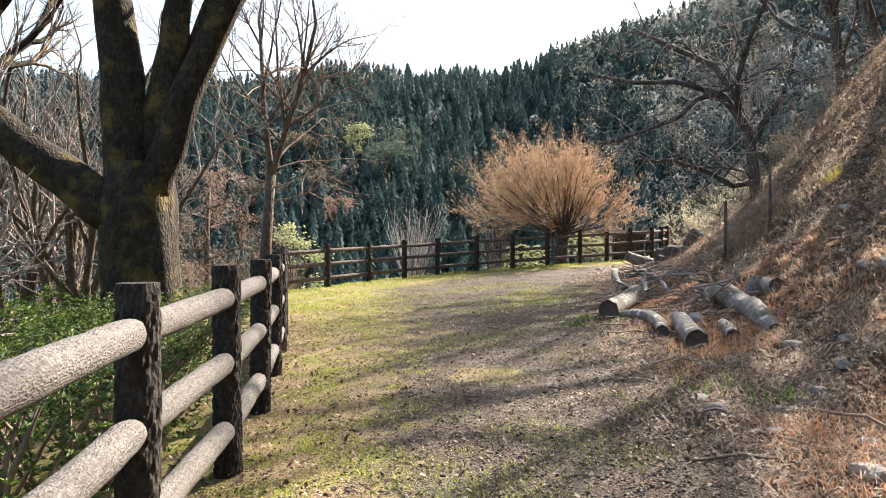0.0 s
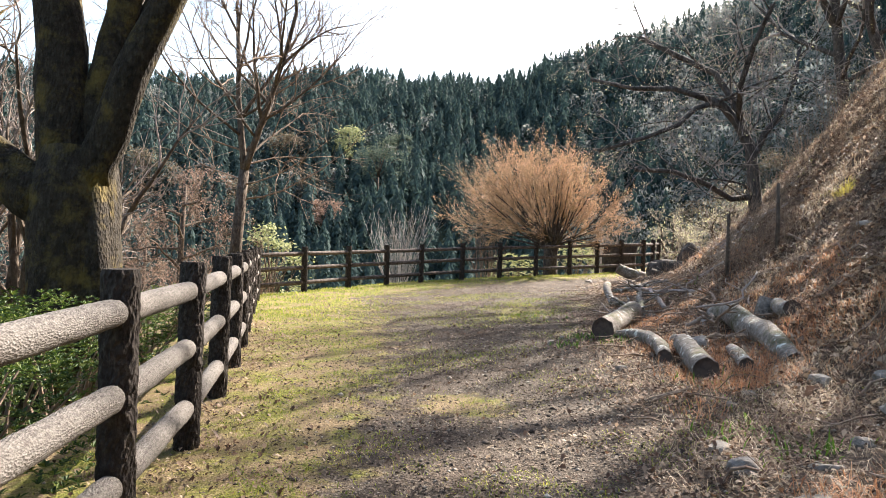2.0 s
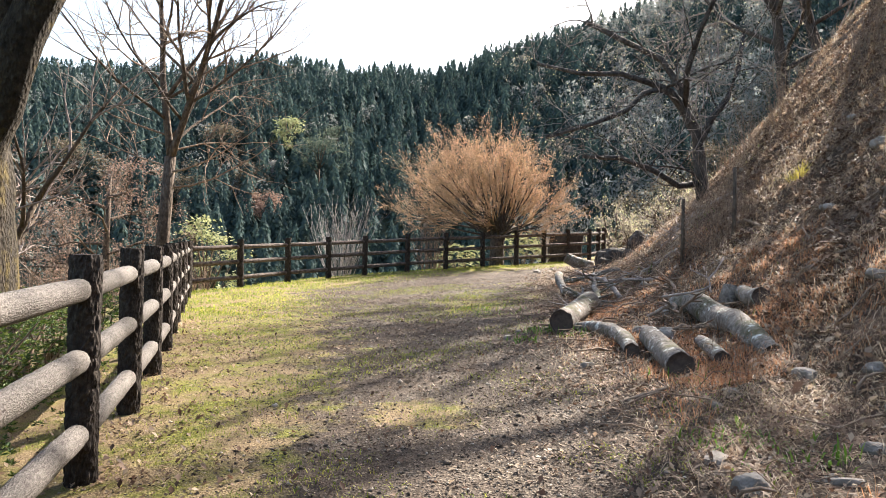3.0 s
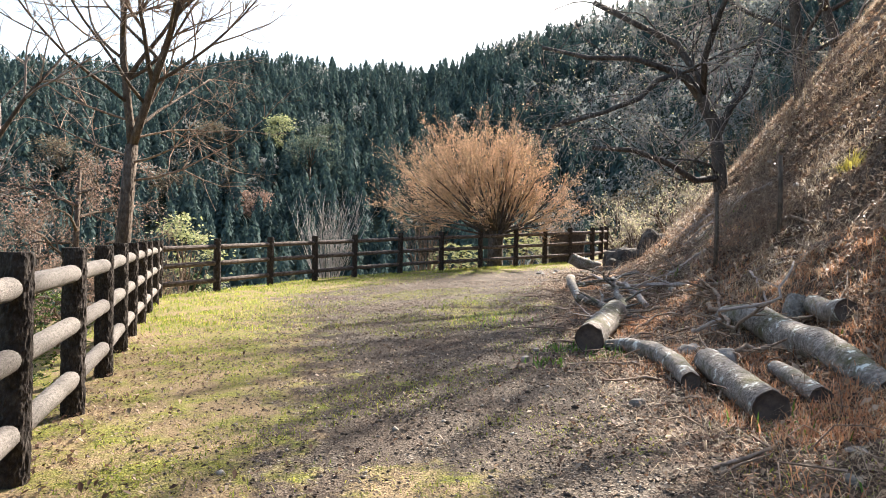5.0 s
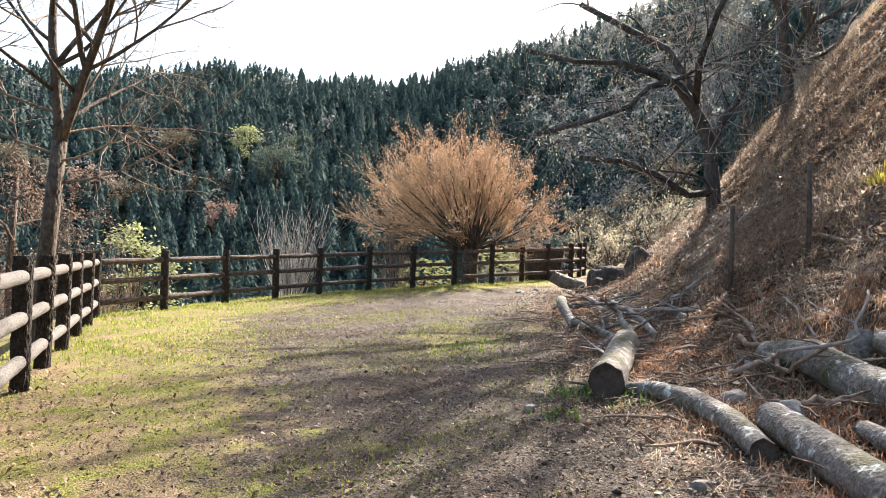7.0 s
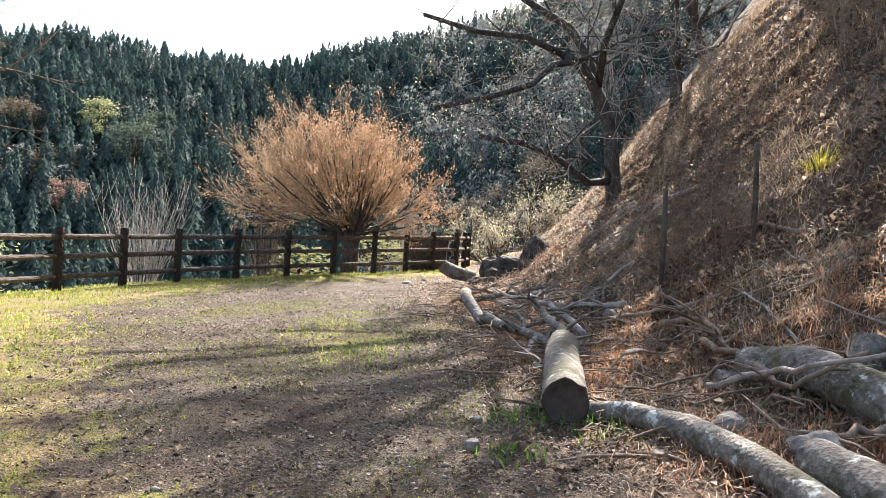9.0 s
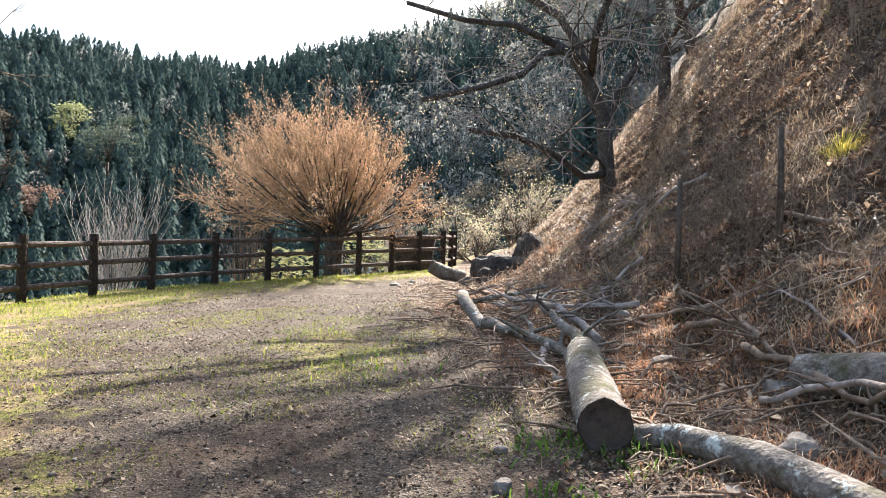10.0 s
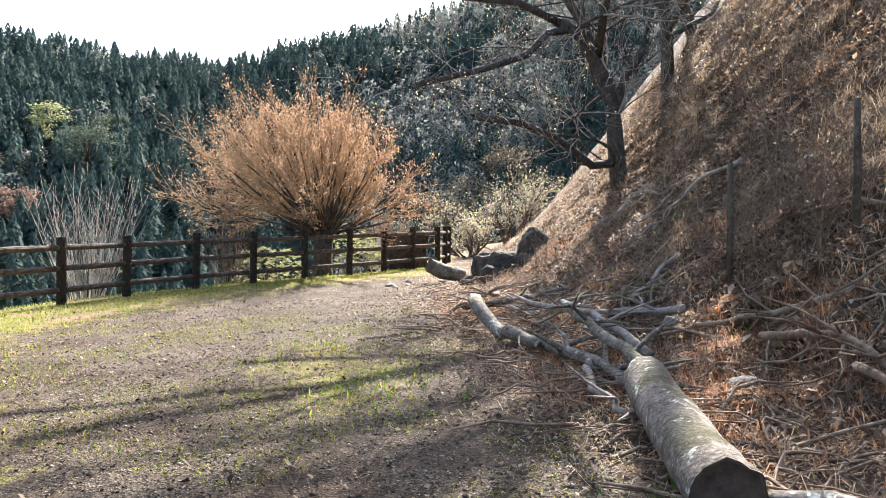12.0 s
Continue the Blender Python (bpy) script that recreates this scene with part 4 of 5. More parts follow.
branch(((3.2, 9.9, 0.1), (3.3, 9.4, 0.25), (3.0, 8.8, 0.4), (3.45, 8.6, 0.55), (3.7, 8.9, 0.75)), 0.022, "thin curved dead branch leaning on a log", 5, M_TWIG_GREY, 2)
branch(((3.6, 10.6, 0.1), (3.5, 9.9, 0.2), (3.35, 9.3, 0.15), (3.5, 8.9, 0.4)), 0.03, "thin dead branch on the brush", 6, M_TWIG, 6)
branch(((3.9, 11.6, 0.1), (3.8, 10.8, 0.18), (3.6, 10.2, 0.15)), 0.035, "dead branch on the bank", 7, M_TWIG, 8)
branch(((4.3, 13.0, 0.05), (3.9, 13.4, 0.2), (3.4, 13.9, 0.25)), 0.04, "pale dead branch on the bank", 8, M_TWIG_GREY, 6)
branch(((3.3, 16.5, 0.1), (3.6, 15.8, 0.2), (4.2, 15.2, 0.2)), 0.05, "dead branch on the brush heap", 9, M_LOG, 9)
branch(((4.0, 17.0, 0.15), (3.6, 16.5, 0.25), (3.1, 16.4, 0.1)), 0.04, "grey dead branch on the brush heap", 10, M_TWIG, 9)


bank_rng = random.Random(91)
for i in range(18):
    y = bank_rng.uniform(7.5, 19)
    x = float(np.interp(y, TOE_Y, TOE_X)) + bank_rng.uniform(0.8, 4.2)
    a, l = bank_rng.uniform(1.2, 3.6), bank_rng.uniform(0.6, 1.6)
    dx, dy = math.cos(a) * l, math.sin(a) * l
    branch(((x, y, 0.03), (x + dx * 0.35, y + dy * 0.35 + 0.08, 0.1), (x + dx * 0.7, y + dy * 0.7, 0.12), (x + dx, y + dy + 0.1, 0.06)), bank_rng.uniform(0.012, 0.035),
           "bleached dead branch lying on the bank" if i % 2 else "brown dead branch lying on the bank", 100 + i, M_TWIG_GREY if i % 2 else M_TWIG, 7)


def stone(x, y, sx, sy, sz, seed, label="grey-brown stone half sunk in leaf litter", sink=0.3, mat=None, flat=0.40):
    bm = bmesh.new()
    bmesh.ops.create_icosphere(bm, subdivisions=3, radius=0.5)
    for v in bm.verts:
        n = noise.noise(v.co * 2.2 + Vector((seed * 3.1, 0, 0))) * 0.35 + noise.noise(v.co * 6 + Vector((0, seed, 0))) * 0.09
        v.co *= 1 + n
        for ax in (0, 1, 2):
            v.co[ax] = math.copysign(min(abs(v.co[ax]), flat + 0.03 * (seed % 3)), v.co[ax])
        v.co = Vector((v.co.x * sx, v.co.y * sy, v.co.z * sz))
    me = bpy.data.meshes.new("stone")
    bm.to_mesh(me)
    bm.free()
    ob = part("stone", me, mat or M_STONE)
    ob.matrix_world = pose(x, y, lz(x, y) + sz * (0.5 - sink) * 0.8, seed * 13 % 20 - 10, seed * 7 % 24 - 12, seed * 47)
    tagged(ob, label, "stone", "stones at the foot of the bank")


for i, (x, y, sx, sy, sz) in enumerate(((2.1, 5.02, 0.2, 0.13, 0.07), (2.08, 4.55, 0.19, 0.16, 0.15), (2.56, 4.6, 0.24, 0.1, 0.05), (2.93, 9.3, 0.26, 0.2, 0.15), (2.33, 9.03, 0.17, 0.13, 0.05),
                                        (1.37, 9.41, 0.1, 0.09, 0.09), (2.98, 8.7, 0.3, 0.22, 0.2), (2.26, 4.1, 0.24, 0.12, 0.05), (2.72, 3.78, 0.17, 0.12, 0.09), (2.46, 3.24, 0.24, 0.16, 0.12),
                                        (2.94, 4.95, 0.16, 0.12, 0.08), (1.94, 7.65, 0.14, 0.11, 0.09), (2.99, 9.36, 0.2, 0.15, 0.12), (1.56, 9.94, 0.08, 0.07, 0.06), (2.75, 6.4, 0.14, 0.1, 0.06),
                                        (3.3, 5.3, 0.2, 0.15, 0.1), (3.7, 6.2, 0.18, 0.14, 0.1), (2.5, 6.0, 0.12, 0.1, 0.05), (3.4, 11.2, 0.2, 0.16, 0.12), (3.9, 16.2, 0.3, 0.22, 0.15))):
    stone(x, y, sx, sy, sz, i + 1)
for i in range(16):
    y = bank_rng.uniform(6, 19)
    x = float(np.interp(y, TOE_Y, TOE_X)) + bank_rng.uniform(0.6, 4.5)
    stone(x, y, bank_rng.uniform(0.12, 0.34), bank_rng.uniform(0.1, 0.26), bank_rng.uniform(0.08, 0.18), 70 + i, "weathered brown stone in the bank")
for i, (x, y, sx, sy, sz) in enumerate(((5.5, 20.3, 0.9, 0.7, 0.75), (5.05, 20.0, 0.6, 0.5, 0.45), (5.95, 20.1, 0.8, 0.6, 0.9), (5.3, 20.9, 0.7, 0.6, 0.8), (6.3, 20.8, 0.7, 0.7, 0.7), (4.75, 20.5, 0.4, 0.35, 0.3), (5.6, 19.6, 0.45, 0.4, 0.35))):
    stone(x, y, sx, sy, sz, 31 + i, "dark earthy rock at the foot of the bank", 0.3, M_ROCK_DARK, 0.52)
log(((4.3, 21.9, 0.42), (4.6, 21.9, 0.26), (5.1, 21.9, 0.1)), (0.15, 0.17, 0.14), "short split log at the end of the brush heap", 8)


def wide_stump(x, y):
    g, c = Geo(), Geo()
    g.tube([Vector((0, 0, -0.6)), Vector((0, 0, 0.1)), Vector((0, 0, 0.6)), Vector((0, 0, 1.1))], [0.8, 0.68, 0.64, 0.62], 26, False, 0.2)
    c.tube([Vector((0, 0, 1.04)), Vector((0, 0, 1.085))], [0.6, 0.59], 26, True, 0.2)
    base = new("tree_stump")
    base.location = (x, y, lz(x, y))
    tagged(base, "wide dark brown tree stump behind the fence", "stump")
    part("bark", g, M_ROCK_DARK, base)
    part("cut_face", c, M_CUT, base)


wide_stump(5.55, 28.9)
chip_rng = random.Random(77)
for i in range(26):
    stone(chip_rng.uniform(3.3, 5.2), chip_rng.uniform(18.0, 22.5), chip_rng.uniform(0.1, 0.28), chip_rng.uniform(0.08, 0.2), chip_rng.uniform(0.05, 0.12), 40 + i, "pale grey rubble stone at the end of the track")


# a wire-mesh panel on two poles, grown through with dead stems
def mesh_panel(places, height):
    base = new("wire_fence")
    x0, y0 = places[0]
    base.location = (x0, y0, lz(x0, y0))
    here = base.location.copy()
    tagged(base, "rusty wire-mesh fence on thin dark poles on the bank", "fence")
    feet = [Vector((x, y, lz(x, y))) - here for x, y in places]
    for p in feet:
        g = Geo()
        g.tube([p + Vector((0, 0, -0.3)), p + Vector((0.01, 0, height * 0.5)), p + Vector((0, 0.01, height + 0.1))], [0.034, 0.03, 0.026], 8, True, 0.2)
        part("pole", g, M_BARK, base)
    for a, b in zip(feet[:-1], feet[1:]):
        g = Geo()
        wide = (b - a).length
        step = 0.078
        n = int((wide + height) / step)
        for i in range(n):
            for way in (1, -1):
                s0 = i * step - height if way > 0 else i * step
                f0, f1 = s0, s0 + way * height
                lo, hi = sorted((f0, f1))
                if hi <= 0 or lo >= wide:
                    continue
                def at(f):
                    z = (f - f0) / (f1 - f0) * height
                    return a.lerp(b, f / wide) + Vector((0, 0, z + 0.02))
                g.tube([at(max(lo, 0)), at(min(hi, wide))], [0.0042, 0.0042], 3, False)
        part("wire_mesh", g, M_WIRE, base, "rusty brown wire mesh")


mesh_panel([(4.62, 12.85), (5.08, 11.92)], 1.0)
for i, (x, y, h, n) in enumerate(((5.0, 12.6, 1.0, 22), (5.3, 12.2, 1.2, 22), (4.9, 13.2, 1.0, 16), (5.5, 12.9, 1.7, 16), (6.3, 14.6, 1.2, 14), (5.6, 11.6, 0.9, 10), (5.9, 16.5, 1.3, 14), (4.9, 17.0, 1.0, 12), (7.2, 15.2, 1.6, 18), (8.2, 16.8, 1.8, 18), (7.8, 13.6, 1.6, 18), (8.8, 14.6, 1.8, 18), (9.2, 18.4, 1.8, 18), (8.6, 20.6, 1.6, 18), (7.2, 11.4, 1.4, 16), (9.6, 21.5, 1.8, 16))):
    switch_shrub(x, y, h, n, 0.5, 400 + i, M_TWIG, "thin dead brown stems on the bank")


def bank_tree(x, y, h, seed):
    t = Tree(seed, 2)
    spec = [(6, 0.6, 0.5, 0.06, 0.04, 0.4), (5, 0.65, 0.6, 0.12, 0.03, 0.4), (4, 0.7, 0.6, 0.15, 0.02, 0.4), (3, 0.7, 0.55, 0.16, 0.0, 0.5), (2, 0.7, 0.5, 0.16, 0.0, 0.5)]
    top = t.limb(Vector((0, 0, -0.8)), Vector((t.rng.gauss(-.12, .05), t.rng.gauss(0, .08), 1)).normalized(), h * 0.7, 0.2, 0, spec)
    for k in range(8):
        a = k * 2.4
        t.limb(top[2 + k % 7], Vector((math.cos(a), math.sin(a), 0.6)).normalized(), h * 0.33, 0.09, 1, spec)
    t.leaves(0.22, 0.09, 0.6, 0.2, 0.08)
    t.finish("tree", (x, y, lz(x, y)), "bare budding tree high on the bank", M_BARK_DARK, M_TWIG_GREY, M_BLOSSOM)


for i, (x, y, h) in enumerate(((12.0, 24.5, 11.5), (13.6, 21.6, 12), (14.4, 26.4, 13))):
    bank_tree(x, y, h, 500 + i)

# ---------- ground cover ----------
def blades(name, x, y, length, width, lean, mat, label, category, seed, lift=0.0, down=None):
    """Bent blades, three triangles each, standing or lying on the land. lean: 0 upright, 1 flat."""
    r = np.random.RandomState(seed)
    n = len(x)
    z = land(x, y) - 0.004
    az = r.uniform(0, 2 * np.pi, n) if down is None else down
    dx, dy = np.cos(az), np.sin(az)
    sx, sy = -dy * width * 0.5, dx * width * 0.5
    l1, l2 = length * 0.55, length
    h1, h2 = l1 * (1 - lean * 0.75), l2 * (1 - lean) ** 1.2
    o1, o2 = l1 * lean * 0.8, l2 * lean
    x1, y1, x2, y2 = x + dx * o1, y + dy * o1, x + dx * o2, y + dy * o2
    g1, g2 = land(x1, y1), land(x2, y2)
    z1, z2 = np.maximum(z + h1, g1 + 0.004) + lift, np.maximum(z + h2, g2 + 0.003) + lift
    v = np.stack([np.stack([x - sx, y - sy, z], 1), np.stack([x + sx, y + sy, z], 1), np.stack([x1 - sx * .8, y1 - sy * .8, z1], 1),
                  np.stack([x1 + sx * .8, y1 + sy * .8, z1], 1), np.stack([x2, y2, z2], 1)], 1).reshape(-1, 3)
    f = (np.array([[0, 1, 2], [1, 3, 2], [2, 3, 4]])[None] + 5 * np.arange(n)[:, None, None]).reshape(-1, 3)
    me = mesh_from_arrays(name, v, f, mat, False)
    return tagged(part(name, me, mat), label, category, kind="stuff")


def sow(count, x0, x1, y0, y1, seed, chance, near=True):
    """Random places, denser near the start of the track, kept by a chance function."""
    r = np.random.RandomState(seed)
    x, f = r.uniform(x0, x1, count), r.rand(count)
    y = y0 + (y1 - y0) * (f ** 1.5 if near else f)
    keep = r.rand(count) < chance(x, y)
    return x[keep], y[keep]


def bank_u(x, y):
    return x - np.interp(y, TOE_Y, TOE_X)


def patch(x, y, f, seed):
    return np.clip(0.5 + 0.9 * wobble(x, y, f, seed), 0, 1)


rs = np.random.RandomState(31)
x, y = sow(320000, -6, 6, 0.2, 29, 1, lambda x, y: np.clip(grass_amount(x, y) * 1.2 - 0.25, 0, 1) * patch(x, y, 1.7, 3.0) * patch(x, y, 6.1, 1.0) * (rim_distance(x, y) < 0.8))
n = len(x)
blades("grass", x, y, rs.uniform(0.025, 0.075, n), rs.uniform(0.003, 0.008, n), rs.uniform(0.25, 0.9, n), M_GRASS, "short yellow-green grass over the clearing", "grass", 1)
x, y = sow(60000, 0, 3.5, 2, 16, 2, lambda x, y: np.clip(grass_amount(x, y) - 0.1, 0, 1) * patch(x, y, 7.0, 1.3))
n = len(x)
blades("grass", x, y, rs.uniform(0.02, 0.06, n), rs.uniform(0.003, 0.006, n), rs.uniform(0.3, 0.9, n), M_GRASS, "thin green grass growing through the gravel", "grass", 2)
x, y = sow(150000, -6, 6, 12, 28, 71, lambda x, y: np.clip(grass_amount(x, y) * 1.3 - 0.35, 0, 1) * patch(x, y, 1.9, 2.0) * (0.4 + 0.6 * patch(x, y, 5.3, 4.0)) * (rim_distance(x, y) < 0.8), False)
n = len(x)
blades("grass", x, y, rs.uniform(0.04, 0.12, n), rs.uniform(0.008, 0.016, n), rs.uniform(0.2, 0.8, n), M_GRASS, "yellow-green grass along the valley fence", "grass", 71)
x, y = sow(150000, -3.5, 3.0, 2.5, 18, 72, lambda x, y: np.clip(1.9 * wobble(x, y, 1.3, 4.4) + 0.9 * wobble(x, y, 4.1, 2.2) - 0.1 + 0.5 * np.clip((y - 9) / 4, 0, 1), 0, 0.8) * np.clip(0.6 - bank_u(x, y) * 0.6, 0, 1) * (rim_distance(x, y) < -0.4))
n = len(x)
blades("grass", x, y, rs.uniform(0.02, 0.065, n), rs.uniform(0.004, 0.009, n), rs.uniform(0.3, 0.9, n), M_GRASS, "thin patches of grass on the trodden earth", "grass", 72)
x, y = sow(150000, 0.8, 9, 1.0, 26, 3, lambda x, y: np.clip((bank_u(x, y) + 0.7) / 1.0, 0, 1) * (0.25 + 0.75 * patch(x, y, 1.9, 5.0)))
n = len(x)
blades("dry_straw", x, y, rs.uniform(0.06, 0.3, n), rs.uniform(0.002, 0.005, n), rs.uniform(0.75, 1.0, n), M_STRAW, "dry straw and thin twigs littering the bank", "straw", 3, 0.006 + 0.05 * rs.rand(n) ** 2.5)
x, y = sow(170000, 3.2, 14, 3, 30, 4, lambda x, y: np.clip((bank_u(x, y) - 0.8) / 1.2, 0, 1) * np.clip(2.6 * wobble(x, y, 1.35, 2.0) - 0.1 + 0.8 * wobble(x, y, 4.7, 1.0), 0.04, 1), False)
n = len(x)
blades("dry_grass", x, y, rs.uniform(0.08, 0.38, n), rs.uniform(0.003, 0.008, n), rs.uniform(0.6, 1.0, n), M_STRAW, "long dead grass hanging down the bank", "grass", 4, 0.08 * rs.rand(n) ** 2, np.pi + rs.normal(0, 2.0, n))
x, y = sow(16000, 3.0, 13, 4, 28, 14, lambda x, y: np.clip((bank_u(x, y) - 0.4) / 1.0, 0, 1) * patch(x, y, 1.9, 4.0), False)
n = len(x)
blades("dead_stalk", x, y, rs.uniform(0.2, 0.8, n), rs.uniform(0.003, 0.006, n), rs.uniform(0.05, 0.5, n), M_STALK, "thin dead brown stalks standing on the bank", "weeds", 14)
x, y = sow(130000, 1.5, 6.5, 1.5, 20, 5, lambda x, y: np.clip((bank_u(x, y) + 0.25) / 0.6, 0, 1) * np.clip(2.4 * wobble(x, y, 1.25, 0.7) + 0.25, 0, 1) * (bank_u(x, y) < 2.8))
n = len(x)
blades("dead_fern", x, y, rs.uniform(0.06, 0.22, n), rs.uniform(0.004, 0.009, n), rs.uniform(0.3, 0.9, n), M_FERN, "dead orange fern and bracken between the logs", "fern", 5)
x, y = sow(14000, 1.2, 9, 2.0, 22, 6, lambda x, y: np.clip((bank_u(x, y) + 0.8) / 0.5, 0, 1) * np.clip(2.2 * wobble(x, y, 2.3, 2.7) - 0.8, 0, 1))
n = len(x)
blades("green_tuft", x, y, rs.uniform(0.05, 0.14, n), rs.uniform(0.008, 0.016, n), rs.uniform(0.3, 0.8, n), M_GRASS, "green weeds sprouting on the bank", "weeds", 6)
a = rs.uniform(0, 6.28, 260)
q = rs.rand(260) * 0.16
blades("grass_tuft", 6.35 + np.cos(a) * q, 12.45 + np.sin(a) * q, rs.uniform(0.16, 0.38, 260), np.full(260, 0.007), rs.uniform(0.2, 0.9, 260), M_YELLOW, "bright yellow grass tuft on the bank", "grass", 7, 0.0, a)


def flakes(name, x, y, size, mat, label, category, seed, curl=0.6):
    """Fallen leaves: small folded rhombs at random tilts."""
    r = np.random.RandomState(seed)
    n = len(x)
    az, tilt = r.uniform(0, 6.283, n), r.normal(0, curl, n)
    d = np.stack([np.cos(az), np.sin(az), np.sin(tilt)], 1)
    s = np.stack([-np.sin(az), np.cos(az), r.normal(0, 0.3, n)], 1)
    c = np.stack([x, y, land(x, y) + 0.008 + 0.3 * size * np.abs(np.sin(tilt)) + 0.035 * r.rand(n) ** 3], 1)
    L, W = size[:, None] * 0.5, size[:, None] * 0.32
    up = np.array([0, 0, 1.0]) * size[:, None] * 0.12
    v = np.stack([c - d * L, c + s * W + up, c + d * L, c - s * W + up], 1).reshape(-1, 3)
    f = (np.array([[0, 1, 2], [0, 2, 3]])[None] + 4 * np.arange(n)[:, None, None]).reshape(-1, 3)
    me = mesh_from_arrays(name, v, f, mat, False)
    return tagged(part(name, me, mat), label, category, kind="stuff")


x, y = sow(420000, -4, 9, 0.5, 24, 8, lambda x, y: np.clip((bank_u(x, y) + 1.3) / 1.4, 0.08, 1) * (0.3 + 0.7 * patch(x, y, 2.3, 1.0)) * (rim_distance(x, y) < 0.9) * np.clip(1.1 - grass_amount(x, y), 0.4, 1))
flakes("fallen_leaves", x, y, np.minimum(rs.gamma(2.6, 0.008, len(x)) + 0.008, 0.05), M_LEAFLITTER, "brown fallen leaves over track and bank", "leaves", 8)
x, y = sow(26000, -5.5, 0.8, 0.2, 12, 9, lambda x, y: np.clip(1 - np.abs(rim_distance(x, y) + 0.1) / 0.9, 0, 1))
flakes("fallen_leaves", x, y, np.minimum(rs.gamma(2.6, 0.009, len(x)) + 0.01, 0.05), M_LEAFLITTER, "brown fallen leaves along the foot of the fence", "leaves", 9)


x, y = sow(190000, 3.0, 13, 4, 27, 61, lambda x, y: np.clip((bank_u(x, y) - 0.6) / 1.0, 0, 1) * (0.15 + 0.85 * patch(x, y, 1.2, 2.4)), False)
flakes("fallen_leaves", x, y, np.minimum(rs.gamma(3.0, 0.014, len(x)) + 0.02, 0.1), M_LEAFLITTER, "brown leaf litter thick on the bank", "leaves", 61)
x, y = sow(210000, -3, 3.6, 1.2, 15, 62, lambda x, y: np.clip(0.25 + 0.75 * patch(x, y, 3.1, 0.7), 0, 1) * np.clip(1.15 - 0.75 * grass_amount(x, y), 0, 1) * (rim_distance(x, y) < 0.2))
flakes("wood_chips", x, y, rs.gamma(2.2, 0.005, len(x)) + 0.005, M_CHIP, "trodden bark chips and leaf scraps on the track", "leaf litter", 62, 0.35)


def pebbles(count, seed):
    x, y = sow(count, -2.5, 4, 0.6, 20, seed, lambda x, y: np.clip(1.1 - grass_amount(x, y), 0, 1) * np.clip(0.9 - bank_u(x, y), 0.15, 1))
    r = np.random.RandomState(seed)
    n = len(x)
    s = r.gamma(2.0, 0.0024, n) + 0.003
    base = np.array([[1, 0, 0], [-1, 0, 0], [0, 1, 0], [0, -1, 0], [0, 0, 0.6], [0, 0, -0.6]], float)
    tri = np.array([[0, 2, 4], [2, 1, 4], [1, 3, 4], [3, 0, 4], [2, 0, 5], [1, 2, 5], [3, 1, 5], [0, 3, 5]])
    jit = base[None] * (1 + 0.35 * r.randn(n, 6, 1)) * s[:, None, None]
    a = r.uniform(0, 6.28, n)
    c, sn = np.cos(a)[:, None], np.sin(a)[:, None]
    v = np.stack([jit[..., 0] * c - jit[..., 1] * sn + x[:, None], jit[..., 0] * sn + jit[..., 1] * c + y[:, None], jit[..., 2] + (land(x, y) + s * 0.25)[:, None]], -1).reshape(-1, 3)
    f = (tri[None] + 6 * np.arange(n)[:, None, None]).reshape(-1, 3)
    n2 = Nodes("gravel", 0.9, spec=0.2)
    mat = n2.done(n2.ramp(n2.island(), (0.0, (0.04, 0.03, 0.022)), (0.7, (0.14, 0.115, 0.092)), (1.0, (0.42, 0.37, 0.31))))
    me = mesh_from_arrays("gravel", v, f, mat, False)
    tagged(part("gravel", me, mat), "loose grey gravel on the track", "gravel", kind="stuff")


pebbles(60000, 15)


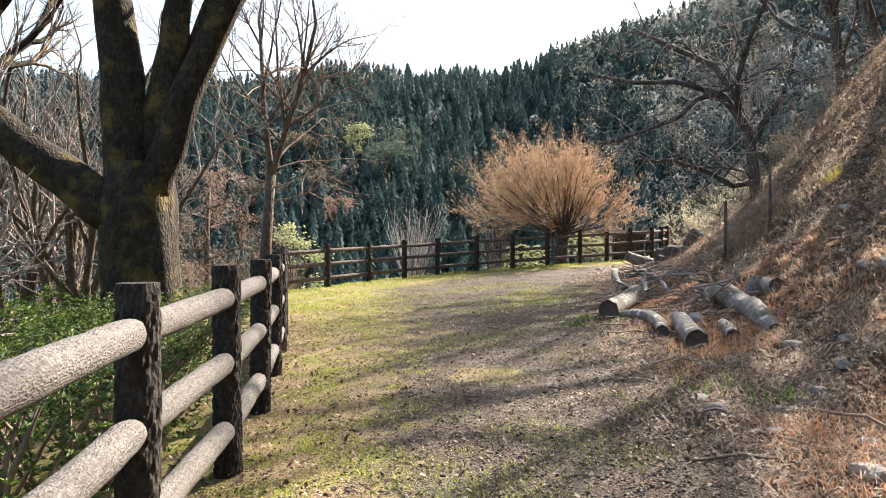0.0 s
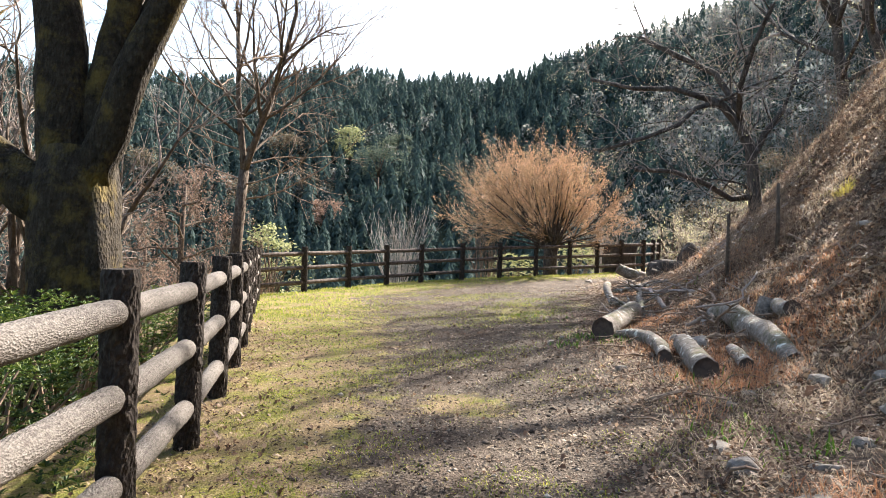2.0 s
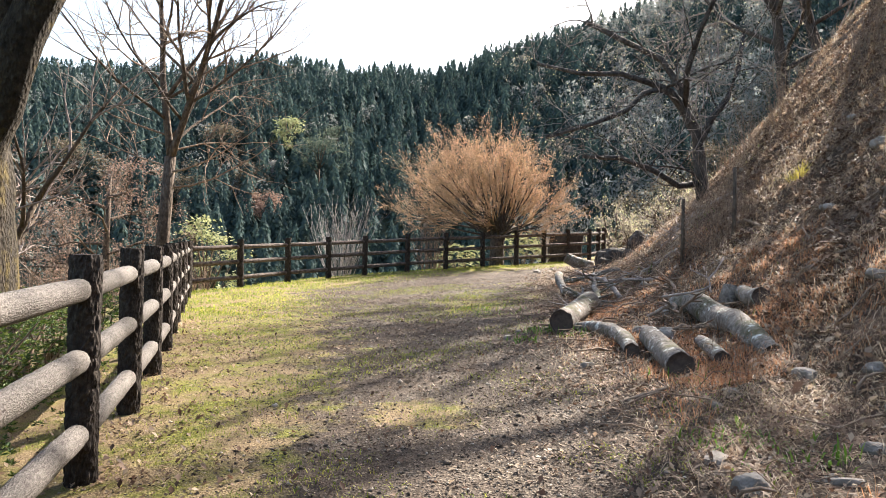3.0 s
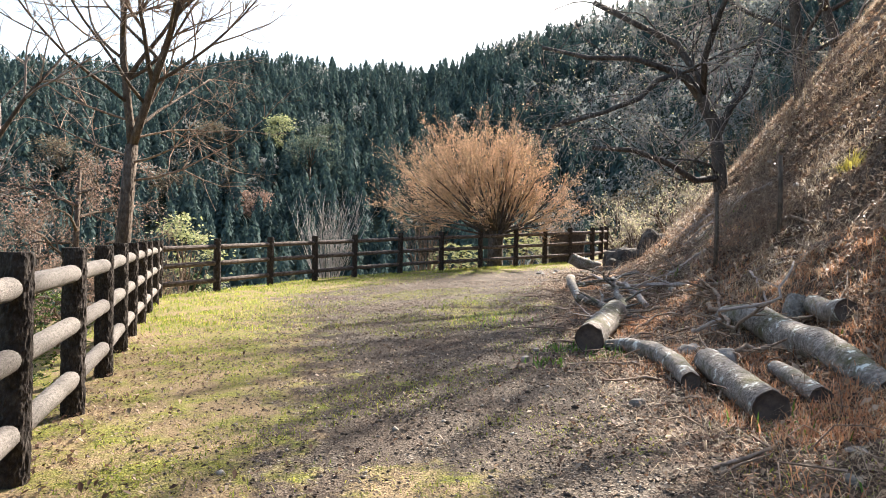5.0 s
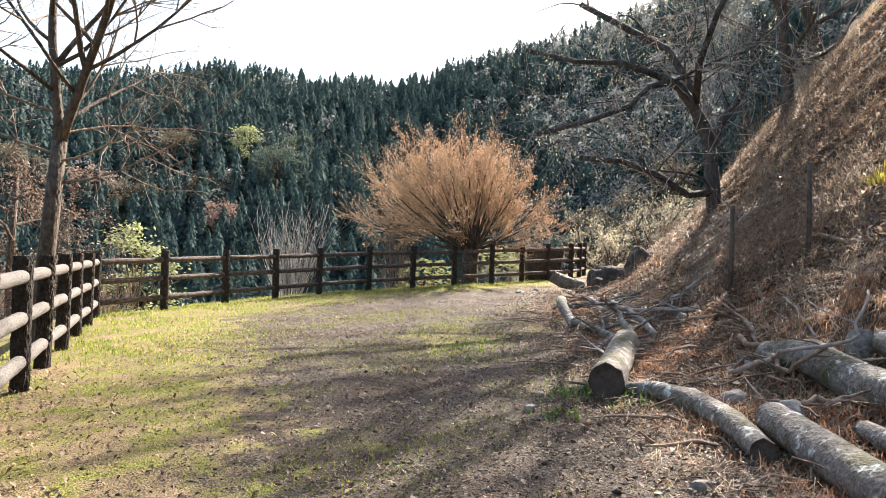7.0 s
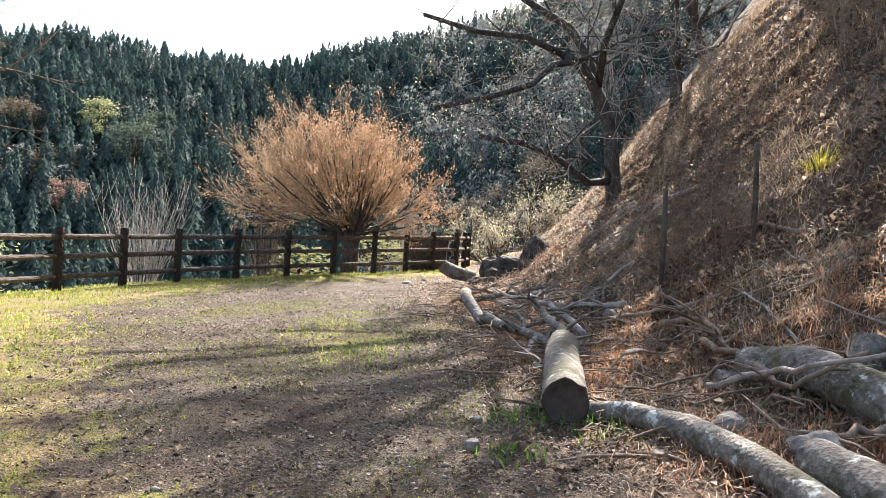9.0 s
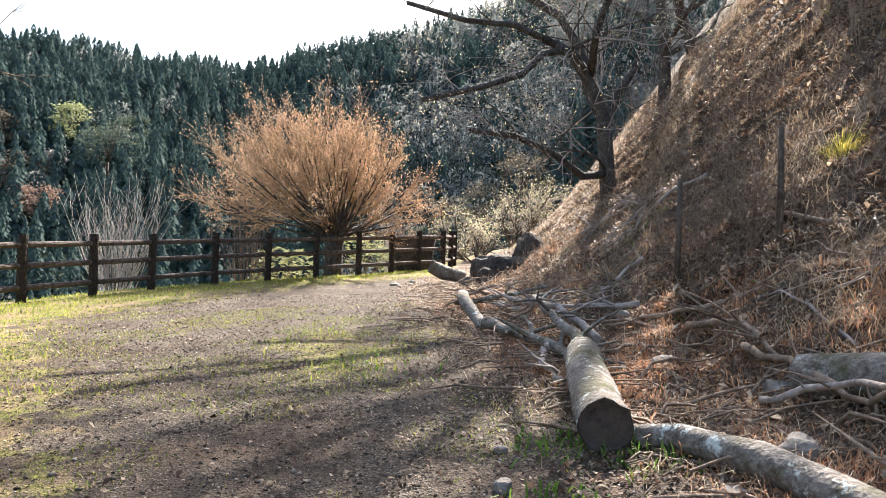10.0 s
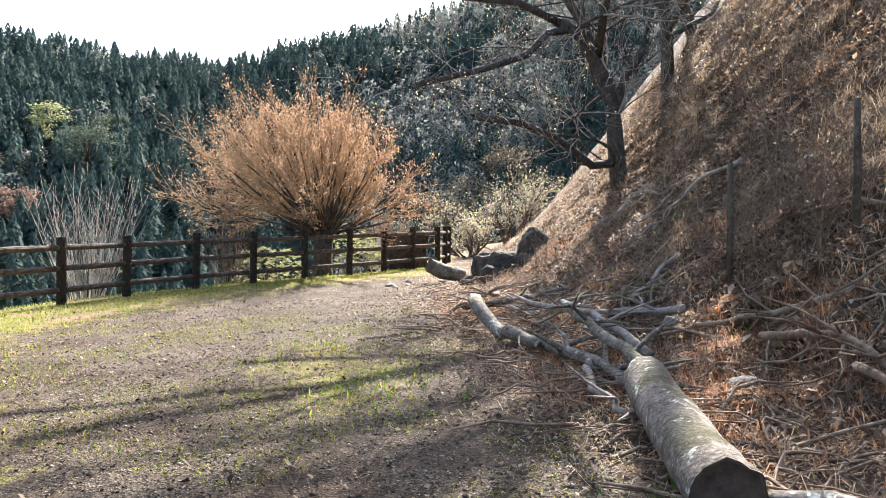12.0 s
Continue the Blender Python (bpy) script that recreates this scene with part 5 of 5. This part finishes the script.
def brushwood(count, seed):
    """Short crooked sticks strewn over the foot of the bank."""
    rng = random.Random(seed)
    g = Geo()
    while count:
        x, y = rng.uniform(1.6, 6.5), 3 + 17 * rng.random() ** 0.9
        u = x - float(np.interp(y, TOE_Y, TOE_X))
        if u < -0.3 or u > 3.2 or rng.random() > (1.0 if u < 1.6 and y > 9 else 0.45 if y > 8 else 0.14):
            continue
        a, l = rng.uniform(0, 6.28), rng.uniform(0.12, 0.75)
        r = 0.003 + 0.012 * rng.random() ** 2
        h = 0.015 + rng.random() ** 3 * 0.16
        pts = []
        for i in range(4):
            q, w = x + math.cos(a) * l * i / 3, y + math.sin(a) * l * i / 3
            pts.append(Vector((q, w, lz(q, w) + h * (1 if i else 0.3) + rng.uniform(-.01, .03))))
            a += rng.gauss(0, 0.25)
        g.tube(pts, [r, r * 0.9, r * 0.75, r * 0.4], 4, False)
        count -= 1
    tagged(part("brushwood", g, M_TWIG), "broken sticks and brushwood among the logs", "brushwood", kind="stuff")


brushwood(1500, 17)


# fresh green weeds round the log ends and between the stones
wx, wy = [], []
weed_rng = np.random.RandomState(41)
for cx, cy, spread, count in ((1.95, 9.9, 0.16, 90), (2.22, 9.55, 0.14, 90), (1.55, 9.25, 0.1, 40), (2.6, 7.0, 0.2, 60), (2.35, 5.3, 0.18, 60), (2.6, 4.9, 0.15, 50), (1.4, 12.4, 0.3, 60), (4.3, 11.9, 0.25, 90), (4.4, 14.2, 0.3, 90), (5.6, 15.0, 0.3, 80)):
    wx.append(cx + weed_rng.normal(0, spread, count))
    wy.append(cy + weed_rng.normal(0, spread, count))
wx, wy = np.concatenate(wx), np.concatenate(wy)
n = len(wx)
blades("green_weeds", wx, wy, weed_rng.uniform(0.06, 0.2, n), weed_rng.uniform(0.008, 0.018, n), weed_rng.uniform(0.2, 0.8, n), M_WEED, "fresh green weeds beside the logs", "weeds", 42)

x, y = sow(26000, 2.3, 4.8, 6.5, 13.0, 51, lambda x, y: np.clip(0.4 + 1.2 * wobble(x, y, 2.6, 0.4), 0, 1) * np.clip((bank_u(x, y) + 0.1) / 0.4, 0, 1), False)
n = len(x)
blades("dead_fern", x, y, rs.uniform(0.05, 0.2, n), rs.uniform(0.004, 0.009, n), rs.uniform(0.3, 0.95, n), M_FERN, "dead orange fern heaped round the logs", "fern", 52, 0.03 * rs.rand(n))
